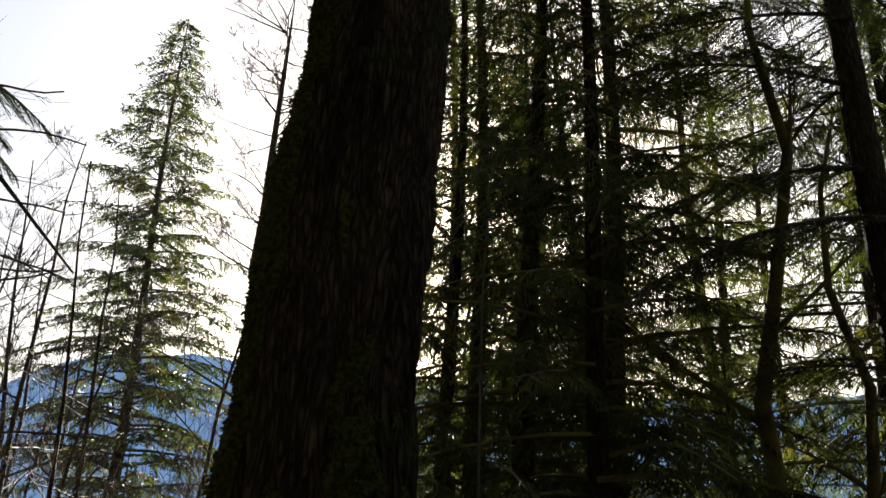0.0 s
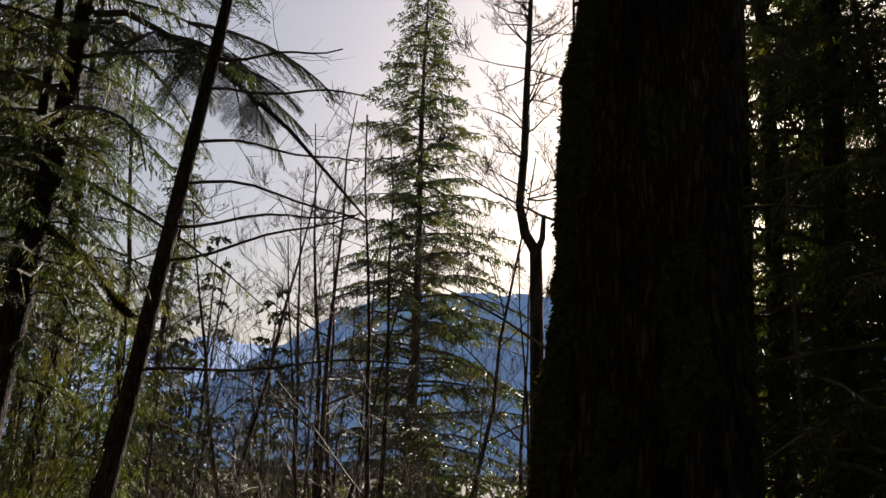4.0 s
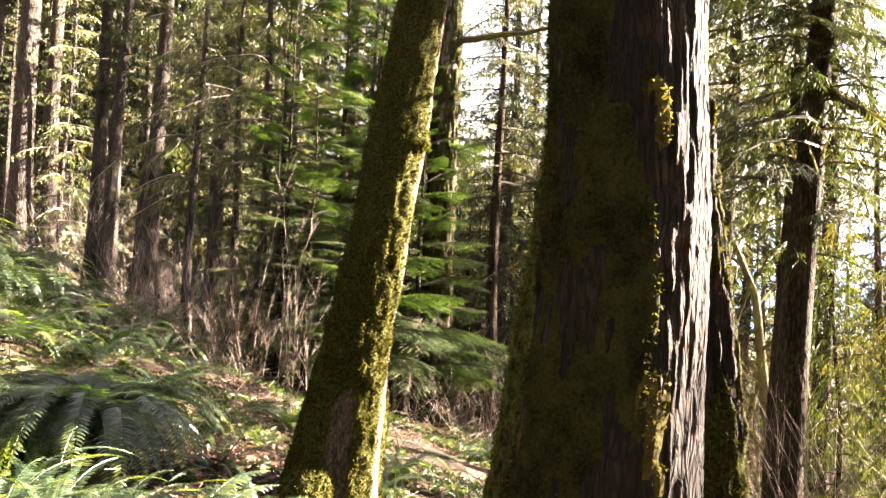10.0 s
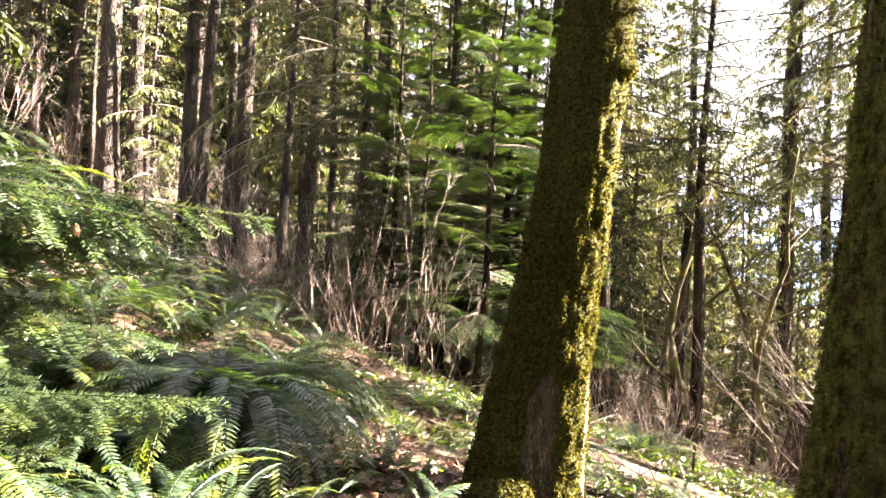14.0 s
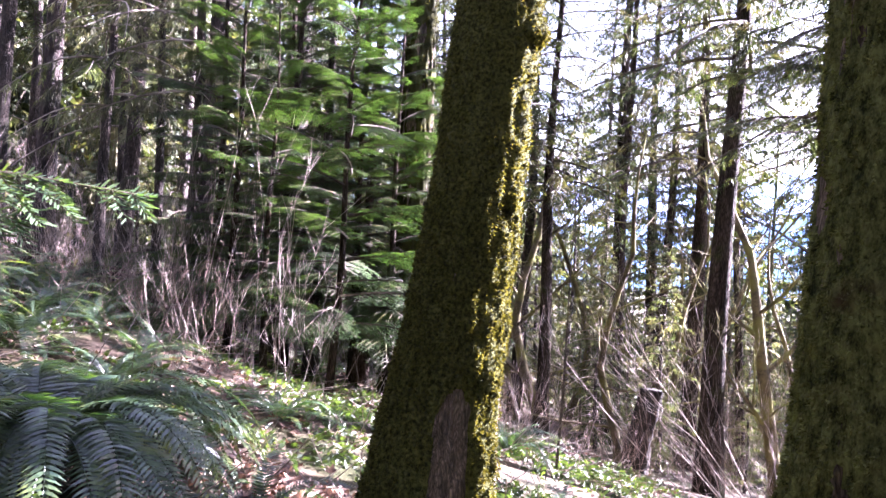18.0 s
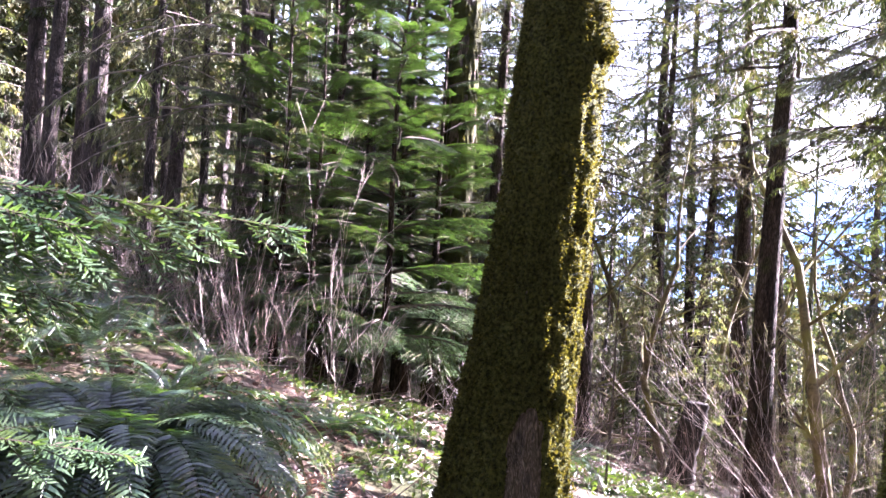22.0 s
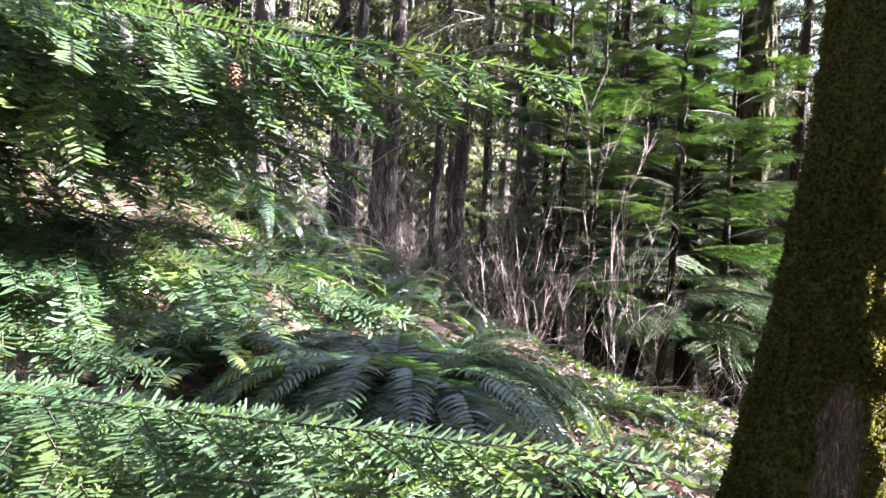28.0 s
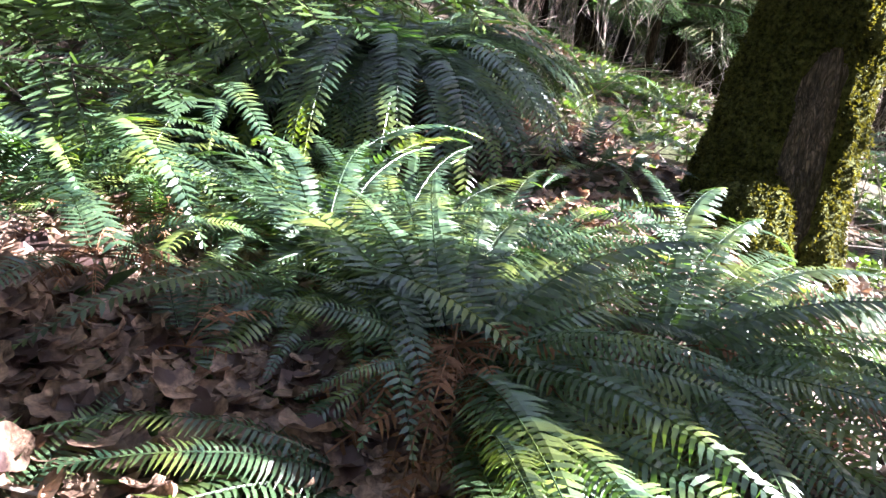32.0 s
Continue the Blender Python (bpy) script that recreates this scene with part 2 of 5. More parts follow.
M["far_hill"] = backdrop_material("forested_hill_painted_haze", (0.05, 0.07, 0.09), (0.022, 0.038, 0.066))
M["snow_hill"] = backdrop_material("snowy_peak_painted_haze", (0.16, 0.19, 0.25), (0.06, 0.085, 0.13))
M["valley"] = backdrop_material("valley_woods_painted_haze", (0.07, 0.08, 0.07), (0.018, 0.024, 0.028))


# ---- mesh helpers ----
class Mesh:
    def __init__(self):
        self.v, self.f = [], []

    def leaf(self, p, d, s, length, width, sag=0.0):
        """A pointed leaf: a quad, p its root, d its direction, s its side."""
        k = len(self.v)
        mx, my, mz = p[0] + d[0] * length * 0.45, p[1] + d[1] * length * 0.45, p[2] + d[2] * length * 0.45
        w = width * 0.5
        self.v += [tuple(p), (mx + s[0] * w, my + s[1] * w, mz + s[2] * w),
                   (p[0] + d[0] * length, p[1] + d[1] * length, p[2] + d[2] * length - sag),
                   (mx - s[0] * w, my - s[1] * w, mz - s[2] * w)]
        self.f.append((k, k + 1, k + 2, k + 3))

    def needle(self, p, d, s, length, width):
        """A flat blunt needle, narrow at its root."""
        k = len(self.v)
        w = width * 0.5
        self.v.append(tuple(p))
        for f, g in ((0.25, 1.0), (0.86, 0.9), (1.0, 0.35), (1.0, -0.35), (0.86, -0.9), (0.25, -1.0)):
            self.v.append((p[0] + d[0] * length * f + s[0] * w * g, p[1] + d[1] * length * f + s[1] * w * g, p[2] + d[2] * length * f + s[2] * w * g))
        self.f.append(tuple(range(k, k + 7)))

    def tube(self, pts, radii, sides=5, cap=True):
        k0 = len(self.v)
        n = len(pts)
        ref = Vector((0.37, 0.91, 0.19))
        for i, p in enumerate(pts):
            a, b = Vector(pts[max(i - 1, 0)]), Vector(pts[min(i + 1, n - 1)])
            d = (b - a).normalized()
            u = d.cross(ref)
            if u.length < 0.05:
                u = d.cross(Vector((1, 0, 0)))
            u.normalize()
            w = d.cross(u)
            for j in range(sides):
                an = 2 * math.pi * j / sides
                c, s2 = math.cos(an) * radii[i], math.sin(an) * radii[i]
                self.v.append((p[0] + u[0] * c + w[0] * s2, p[1] + u[1] * c + w[1] * s2, p[2] + u[2] * c + w[2] * s2))
        for i in range(n - 1):
            for j in range(sides):
                a, b = k0 + i * sides + j, k0 + i * sides + (j + 1) % sides
                self.f.append((a, b, b + sides, a + sides))
        if cap:
            self.f.append(tuple(k0 + (n - 1) * sides + j for j in range(sides)))

    def data(self, name, smooth=False):
        me = bpy.data.meshes.new(name)
        me.from_pydata(self.v, [], self.f)
        if smooth:
            me.polygons.foreach_set("use_smooth", [True] * len(me.polygons))
        return me


def part(name, mesh, mat, parent=None, label="", kind="", smooth=False):
    me = mesh.data(name, smooth) if isinstance(mesh, Mesh) else mesh
    if not me.materials:
        me.materials.append(M[mat])
    ob = new(name, me)
    ob.parent = parent
    return tagged(ob, label, kind=kind)


def thing(name, label, category, group="", at=(0, 0, 0)):
    ob = new(name)
    ob.location = at
    ob.empty_display_size = 0.1
    return tagged(ob, label, category, group)


def lerp(a, b, t):
    return a + (b - a) * t


def smooth01(a, b, x):
    t = min(max((x - a) / (b - a), 0.0), 1.0)
    return t * t * (3 - 2 * t)


def nz(x, y, z=0.0):
    return noise.noise(Vector((x, y, z)))


# ---- ground ----
SLOPE = [(-60, 22), (-20, 11.5), (-6, 4.1), (-3, 2.3), (-1, 1.1), (1.5, 0.4), (2.7, 0.0), (4, -0.3), (7, -1.25), (9, -1.75), (20, -4.5), (60, -13), (140, -26), (400, -30)]


def slope(y):
    for (y0, z0), (y1, z1) in zip(SLOPE, SLOPE[1:]):
        if y <= y1:
            return lerp(z0, z1, max(0.0, (y - y0) / (y1 - y0)))
    return SLOPE[-1][1]


def gz(x, y):
    w = smooth01(-6.0, -11.0, x)
    near = 0.02 - 0.2 * y - 0.17 + 0.05 * (-x - 4) if y < 3.5 else slope(y) - 0.55
    if x > -4:
        near -= 0.05 * (-x - 4)
    near = max(near, slope(y) - 1.1) if y > 0 else near
    far = slope(y)
    z = lerp(near, far, w)
    z += 0.50 * math.exp(-((x + 6.5) ** 2 + (y - 1.0) ** 2) / 1.6) + 0.16 * math.exp(-((x + 7.4) ** 2 + (y + 0.3) ** 2) / 1.2)
    # bank of the sword ferns beside the path
    z += 0.42 * smooth01(-3.9, -4.7, x) * (1 - smooth01(-4.9, -6.7, x)) * smooth01(1.0, 0.1, y)
    z += 0.10 * nz(x * 0.5, y * 0.5) + 0.035 * nz(x * 1.9, y * 1.9, 3)
    return z


def axis(stops):
    out = []
    for (a, b, s) in stops:
        n = max(1, round((b - a) / s))
        out += [a + (b - a) * i / n for i in range(n)]
    return out + [stops[-1][1]]


XS = axis([(-900, -150, 75), (-150, -45, 7), (-45, -14, 1.0), (-14, 2, 0.16), (2, 14, 1), (14, 60, 5), (60, 900, 80)])
YS = axis([(-500, -60, 55), (-60, -9, 3), (-9, -4, 0.5), (-4, 4.5, 0.16), (4.5, 14, 0.7), (14, 60, 4), (60, 400, 34), (400, 1500, 160)])
gm = Mesh()
gm.v = [(x, y, gz(x, y)) for y in YS for x in XS]
NX = len(XS)
gm.f = [(j * NX + i, j * NX + i + 1, (j + 1) * NX + i + 1, (j + 1) * NX + i) for j in range(len(YS) - 1) for i in range(NX - 1)]
ground = part("ground", gm, "ground", None, "brown forest floor of soil, moss and leaf litter", "structure", True)
ground["category"] = "ground"

# far hills beyond the valley
def hill(name, r, mat, label, crest):
    h = Mesh()
    rows = 10
    cols = [radians(a) for a in range(-130, 66, 1)]
    for j in range(rows):
        f = j / (rows - 1)
        for a in cols:
            top = crest(math.degrees(a))
            rr = r * (0.72 + 0.28 * f)
            h.v.append((math.sin(a) * rr, math.cos(a) * rr, -40 + (top * r + 40) * f ** 0.8 + 9 * f * nz(a * 40, f * 6)))
    nc = len(cols)
    h.f = [(j * nc + i, j * nc + i + 1, (j + 1) * nc + i + 1, (j + 1) * nc + i) for j in range(rows - 1) for i in range(nc - 1)]
    ob = part(name, h, mat, None, label, "structure", True)
    ob["category"] = "hill"
    return ob


def crest_main(a):
    base = 0.146 * smooth01(-42, -21, a) * (1 - 0.25 * smooth01(-8, 12, a))
    return 0.02 + 0.03 * smooth01(-70, -40, a) + base + 0.012 * nz(a * 0.12, 0.5) + 0.004 * nz(a * 0.7, 4)


hill("backdrop_hill", 1400, "far_hill", "forested mountain ridge across the valley, blue haze painted in", crest_main)
hill("backdrop_peak", 2200, "snow_hill", "distant snowy mountain peak, haze painted in", lambda a: 0.105 + 0.025 * nz(a * 0.35, 2) + 0.02 * math.exp(-((a + 36) / 3) ** 2))


# ---- trunks ----
def spline(pts, t):
    """A point on the polyline pts of (x, y, z, r), smoothed, at t in 0..1."""
    n = len(pts) - 1
    f = min(max(t, 0.0), 0.9999) * n
    i = int(f)
    f -= i
    p0, p1, p2, p3 = pts[max(i - 1, 0)], pts[i], pts[i + 1], pts[min(i + 2, n)]
    return [0.5 * (2 * b + (c - a) * f + (2 * a - 5 * b + 4 * c - d) * f * f + (3 * b - a - 3 * c + d) * f ** 3) for a, b, c, d in zip(p0, p1, p2, p3)]


def trunk_surface(pts, t, an, seed, furrow, lump, flare):
    x, y, z, r = spline(pts, t)
    c, s = math.cos(an), math.sin(an)
    k = r * (1 + flare * math.exp(-t * 11) * (0.35 + 0.65 * abs(math.sin(an * 2.5 + seed))))
    rid = abs(nz(c * r * 16 + seed, s * r * 16, z * 1.5))
    rid2 = abs(nz(c * r * 34 + seed, s * r * 34, z * 3.2 + 7))
    big = nz(c * 1.3 + seed, s * 1.3, z * 1.5)
    k += lump * big + furrow * (0.9 * min(1, rid * 3.2) + 0.9 * min(1, rid2 * 3) - 1.3) + furrow * 0.35 * nz(c * r * 60, s * r * 60, z * 22)
    return Vector((x + c * k, y + s * k, z)), k


def trunk(pts, seed, around=64, rings=120, furrow=0.012, lump=0.02, flare=0.6):
    m = Mesh()
    for i in range(rings + 1):
        for j in range(around):
            p, _ = trunk_surface(pts, (i / rings) ** 1.4, 2 * math.pi * j / around, seed, furrow, lump, flare)
            m.v.append(tuple(p))
    for i in range(rings):
        for j in range(around):
            a, b = i * around + j, i * around + (j + 1) % around
            m.f.append((a, b, b + around, a + around))
    m.f.append(tuple(rings * around + j for j in range(around)))
    return m


def moss_mask(seed, an, z):
    c, s = math.cos(an), math.sin(an)
    return nz(c * 1.7 + seed * 2, s * 1.7, z * 2.2) + 0.6 * nz(c * 5 + seed, s * 5, z * 6)


def moss_coat(pts, seed, count, where, furrow, lump, flare, size=0.02, thick=0.02, around=90, rings=200, tmax=1.0):
    """A lumpy cushion of moss on a trunk where where(angle, z, noise) is high, with tufts standing on it."""
    rng = random.Random(seed)
    m = Mesh()
    grid = {}

    def cushion(t, an):
        p, k = trunk_surface(pts, t, an, seed, furrow * 0.4, lump, flare)
        w = min(1.0, where(an, p.z, moss_mask(seed, an, p.z)))
        c, s = math.cos(an), math.sin(an)
        h = thick * min(w, 0.5) * 2 * (0.8 + 0.9 * nz(c * 6 + seed, s * 6, p.z * 7)) + 0.35 * thick * nz(c * 11, s * 11, p.z * 19) + 0.005 * nz(c * 24, s * 24, p.z * 48)
        return p + Vector((c, s, 0)) * (h - 0.012 if w < 0.12 else h), w
    for i in range(rings + 1):
        for j in range(around):
            p, w = cushion((i / rings) ** 1.4 * tmax, 2 * math.pi * j / around)
            grid[i, j] = (len(m.v), w)
            m.v.append(tuple(p))
    for i in range(rings):
        for j in range(around):
            q = [grid[i, j], grid[i, (j + 1) % around], grid[i + 1, (j + 1) % around], grid[i + 1, j]]
            if max(a[1] for a in q) > 0.16:
                m.f.append(tuple(a[0] for a in q))
    shell = len(m.f)
    for _ in range(count):
        t, an = rng.random() ** 1.4 * tmax, rng.random() * 2 * math.pi
        p, w = cushion(t, an)
        if w < 0.1 + 0.25 * rng.random():
            continue
        c, s = math.cos(an), math.sin(an)
        out, side = Vector((c, s, 0)), Vector((-s, c, 0))
        for q in range(2):
            d = (out * 0.8 + side * rng.uniform(-0.9, 0.9) + Vector((0, 0, rng.uniform(-1.4, 0.4)))).normalized()
            sd = d.cross(Vector((rng.uniform(-1, 1), rng.uniform(-1, 1), rng.uniform(-1, 1)))).normalized()
            ln = size * rng.uniform(0.5, 1.25)
            m.leaf(p - out * 0.003, d, sd, ln, ln * 0.42)
    return m


def mossy_tree(name, label, pts, seed, bark, around, rings, furrow, lump, flare, moss=None, count=0, size=0.02, thick=0.02, tmax=1.0, bark_label="", moss_label="thick green moss", moss_mat="moss"):
    t = thing(name, label, "tree")
    part("trunk", trunk(pts, seed, around, rings, furrow, lump, flare), bark, t, bark_label, smooth=True)
    if moss:
        part("moss", moss_coat(pts, seed, count, moss, furrow, lump, flare, size, thick, tmax=tmax), moss_mat, t, moss_label, "stuff", True)
    return t


# leaning mossy maple
MAPLE = [(-6.47, 1.13, 0.0, 0.33), (-6.53, 1.22, 0.5, 0.285), (-6.60, 1.31, 1.0, 0.255), (-6.64, 1.39, 1.45, 0.232), (-6.70, 1.50, 2.0, 0.22),
         (-6.85, 1.68, 3.0, 0.212), (-7.02, 1.88, 4.1, 0.19), (-7.2, 2.15, 5.8, 0.16), (-7.4, 2.4, 8.0, 0.11)]


def maple_moss(an, z, n):
    # bare bark on the side turned to the valley, and low down in front
    w = 0.85 + 0.7 * n - 1.7 * smooth01(0.72, 0.84, math.cos(an - 1.38) + 0.12 * n) * smooth01(0.95, 1.1, z)
    if z < 1.15:
        edge = smooth01(1.10, 0.96, z + 0.10 * n)
        w -= 1.5 * smooth01(0.945, 0.985, math.cos(an + 0.30) + 0.07 * n + 0.03 * smooth01(0.6, 0.3, z)) * edge
        w -= 1.2 * smooth01(0.90, 0.96, math.cos(an - 1.0) + 0.03 * n) * edge
    return w


mossy_tree("maple_tree", "leaning maple trunk thickly covered in green moss", MAPLE, 3.1, "bark_maple", 110, 230, 0.012, 0.018, 0.45, maple_moss, 76000, 0.019, 0.03, 0.9, "furrowed brown bark")

maple = bpy.data.objects["maple_tree"]
ROOT = [(-6.30, 0.93, 0.05, 0.23), (-6.31, 0.96, 0.28, 0.20), (-6.34, 1.0, 0.46, 0.15), (-6.37, 1.03, 0.56, 0.08), (-6.38, 1.04, 0.60, 0.02)]
part("root_moss", moss_coat(ROOT, 7.7, 9000, lambda an, z, n: 0.8 + 0.5 * n, 0.004, 0.03, 0.0, 0.022, 0.02, 48, 40), "moss", maple, "cushion of moss over a root", "stuff")

LUMPS = [(-6.40, 1.41, 1.06, 0.34, 0.075), (-6.51, 1.54, 1.92, 0.24, 0.05), (-6.55, 1.56, 2.12, 0.16, 0.045), (-6.60, 1.62, 2.34, 0.34, 0.05), (-6.65, 1.74, 2.82, 0.2, 0.085)]
for i, (x, y, z, h, r) in enumerate(LUMPS):
    pts = [(x + 0.02, y - 0.01, z - 0.02, r * 0.35), (x, y, z + 0.03, r * 0.95), (x - 0.02, y + 0.01, z + h * 0.4, r), (x - 0.05, y + 0.02, z + h * 0.8, r * 0.75), (x - 0.09, y + 0.04, z + h, r * 0.1)]
    part("moss_lump", moss_coat(pts, 9.1 + i, 2600, lambda an, z, n: 0.8 + 0.4 * n, 0.003, 0.022, 0.0, 0.016, 0.014, 30, 22), "moss", maple, "bulging cushion of moss", "stuff")

# pair of old trunks by the path
OLD = [(-3.44, 1.30, -0.45, 0.43), (-3.42, 1.33, 0.4, 0.36), (-3.40, 1.36, 1.0, 0.315), (-3.36, 1.39, 1.9, 0.275), (-3.37, 1.38, 2.8, 0.262), (-3.36, 1.40, 4.5, 0.25), (-3.3, 1.4, 9, 0.2)]


def old_moss(an, z, n):
    back = smooth01(-0.2, 0.85, math.cos(an - radians(-110)))
    return -0.02 + 0.75 * back + 1.1 * n - 1.4 * smooth01(0.52, 0.76, math.cos(an - radians(40)))


def old_tuft(an, z, n):
    # rusty tufts along the edge of the bare bark
    strip = smooth01(0.972, 0.996, math.cos(an - radians(-20 if z > 1.9 else -13)) + 0.02 * n)
    return strip * max(smooth01(2.2, 2.28, z) * smooth01(2.5, 2.42, z), smooth01(1.1, 1.2, z) * smooth01(1.6, 1.45, z)) * (1.3 * n - 0.05)


old = mossy_tree("old_tree", "old tree with dark mossy, deeply furrowed bark", OLD, 8.4, "bark_furrow", 240, 330, 0.010, 0.012, 0.3, old_moss, 34000, 0.018, 0.010, 0.85, "deeply furrowed grey-brown bark", "dark green moss", "moss_dark")
part("rusty_moss", moss_coat(OLD, 8.4, 30000, old_tuft, 0.010, 0.012, 0.3, 0.02, 0.010, 120, 200, 0.85), "moss_brown", old, "rusty brown moss tufts", "stuff")

OLD2 = [(-4.82, 1.9, -0.4, 0.46), (-4.79, 1.97, 0.4, 0.385), (-4.77, 2.02, 1.1, 0.335), (-4.83, 2.13, 1.9, 0.305), (-4.91, 2.26, 2.9, 0.275), (-4.98, 2.45, 4.5, 0.25), (-5.1, 2.8, 9, 0.2)]
mossy_tree("mossy_tree", "big upright tree trunk furred with green-brown moss", OLD2, 5.2, "bark_maple", 120, 230, 0.018, 0.015, 0.3, lambda an, z, n: 0.62 + 0.9 * n, 52000, 0.022, 0.018, 0.9, "reddish bark between the moss", "furry green-brown moss", "moss_lightened")

# broken snag against it
SNAG = [(-3.90, 2.38, -0.6, 0.22), (-3.97, 2.34, 0.6, 0.165), (-4.04, 2.30, 1.5, 0.13), (-4.10, 2.27, 2.4, 0.10), (-4.11, 2.26, 2.68, 0.085), (-4.12, 2.26, 2.75, 0.05)]
mossy_tree("snag", "broken dead trunk with peeling bark and moss", SNAG, 1.7, "bark_furrow", 80, 140, 0.03, 0.03, 0.3, lambda an, z, n: -0.05 + 1.3 * n + 0.3 * smooth01(1.4, 0.6, z), 16000, 0.02, 0.02, 1.0, "split dead wood", "yellow-green moss")

# big leaning trunk of the start
BIG = [(-0.58, 2.46, -1.3, 0.52), (-0.53, 2.54, -0.35, 0.445), (-0.46, 2.62, 1.04, 0.362), (-0.395, 2.69, 1.98, 0.32), (-0.345, 2.75, 2.93, 0.297), (-0.26, 2.84, 4.05, 0.284), (-0.17, 2.92, 5.4, 0.258), (0.09, 3.1, 10, 0.17)]
mossy_tree("big_tree", "massive dark leaning tree trunk with a mossy flank", BIG, 2.2, "bark_dark", 130, 230, 0.02, 0.035, 0.25,
           lambda an, z, n: -0.3 + 1.2 * smooth01(0.2, 0.85, math.cos(an - radians(168))) + 1.0 * n, 40000, 0.022, 0.03, 0.9, "dark ridged bark", "moss along one flank")


# ---- conifers ----
def conifer(rng, height, r0, crown, reach, count, droop=0.25, twig=0.32, rise=0.25, hang=0.0, shape=0.8, width=0.045, bend=0.0, gap=0.085, pace=0.30, flat=False):
    """Trunk, limbs and needles of a conifer that stands at the origin."""
    tr, limbs, nd = Mesh(), Mesh(), Mesh()
    n = 14
    ph = rng.uniform(0, 6)
    line = [(0.06 * math.sin(ph + i * 0.7) + bend * (i / n) ** 1.3, 0.06 * math.cos(ph + i * 0.6), height * i / n - 0.3 * (i == 0)) for i in range(n + 1)]
    tr.tube(line, [max(0.012, r0 * (1 - 0.93 * i / n) * (1.35 if i == 0 else 1)) for i in range(n + 1)], 12)
    for i in range(count):
        u = (i + rng.random()) / count
        z = crown + (height - crown) * u
        ln = (reach * (1 - u) ** shape + 0.15) * rng.uniform(0.6, 1.1)
        f = z / height * n
        k = min(int(f), n - 1)
        bx, by = lerp(line[k][0], line[k + 1][0], f - k), lerp(line[k][1], line[k + 1][1], f - k)
        a = i * 2.39996 + rng.uniform(-0.5, 0.5)
        ca, sa = math.cos(a), math.sin(a)
        up = lerp(rise * 0.2, rise + 0.35, u) + rng.uniform(-0.12, 0.12) * (2.2 if flat else 1)
        if flat:
            ln *= rng.uniform(0.6, 1.1)
        dr = droop * rng.uniform(0.7, 1.3)

        def at(q):
            r = ln * q
            w = 0.06 * ln * math.sin(q * 4 + i)
            return (bx + ca * r - sa * w, by + sa * r + ca * w, z + up * r - dr * r * q)
        steps = max(3, int(ln / (twig * pace)))
        limbs.tube([at(q / 5) for q in range(6)], [0.012 * ln * (1 - q / 5.6) + 0.003 for q in range(6)], 3, False)
        for j in range(1, steps + 1):
            q = j / steps
            if q < 0.14:
                continue
            p = at(q)
            for sgn in (-1, 1):
                if rng.random() < 0.1:
                    continue
                tl = twig * (1.15 - 0.75 * q) * rng.uniform(0.6, 1.25)
                fw = rng.uniform(0.3, 0.9)
                d = Vector((ca * fw - sa * sgn, sa * fw + ca * sgn, up * 0.4 - 0.25 - hang * rng.uniform(0.5, 1.6) + rng.uniform(-0.2, 0.2))).normalized()
                if flat:
                    d = Vector((d[0], d[1], up - 2 * dr * q - 0.22 + rng.uniform(-0.1, 0.1))).normalized()
                s = d.cross(Vector((0, 0, 1)) if flat else Vector((rng.uniform(-1, 1), rng.uniform(-1, 1), 0.6))).normalized()
                nd.leaf(p, d, s, tl, width * 1.1, 0.06 * tl)
                m = max(2, int(tl / gap))
                for b in range(m):
                    g = (b + 0.6) / m
                    o = (p[0] + d[0] * tl * g, p[1] + d[1] * tl * g, p[2] + d[2] * tl * g - 0.06 * tl * g * g)
                    for s2 in (-1, 1):
                        d2 = (d * 0.75 + s * s2 + Vector((0, 0, rng.uniform(-0.2, 0.02) if flat else rng.uniform(-0.45, 0.15) - hang * 0.7))).normalized()
                        turn = Vector((rng.uniform(-0.3, 0.3), rng.uniform(-0.3, 0.3), 1)) if flat else Vector((rng.uniform(-1, 1), rng.uniform(-1, 1), rng.uniform(-1, 1)))
                        nd.leaf(o, d2, d2.cross(turn).normalized(), min(tl * (0.62 - 0.35 * g), 2.6 * gap) * rng.uniform(0.7, 1.2), width, 0.01)
        nd.leaf(at(0.9), Vector((ca, sa, up - dr * 1.6)).normalized(), Vector((-sa, ca, 0)), ln * 0.12 + 0.08, width)
    return tr, limbs, nd


def conifer_thing(name, label, seed, mats=("bark_fir", "twig_dark", "fir_needles"), group="", **kw):
    tr, li, nd = conifer(random.Random(seed), **kw)
    t = thing(name, label, "tree", group)
    part("trunk", tr, mats[0], t, smooth=True)
    part("branchwork", li, mats[1], t, kind="stuff")
    part("crown", nd, mats[2], t, kind="stuff")
    return t


def stand(t, x, y, turn, scale=1.0, lean=(0, 0), dz=0.0, first=False):
    m = pose(x, y, gz(x, y) + dz, lean[0], lean[1], turn) @ Matrix.Scale(scale, 4)
    if first:
        t.matrix_basis = m
        return t
    return copy_thing(t, m)


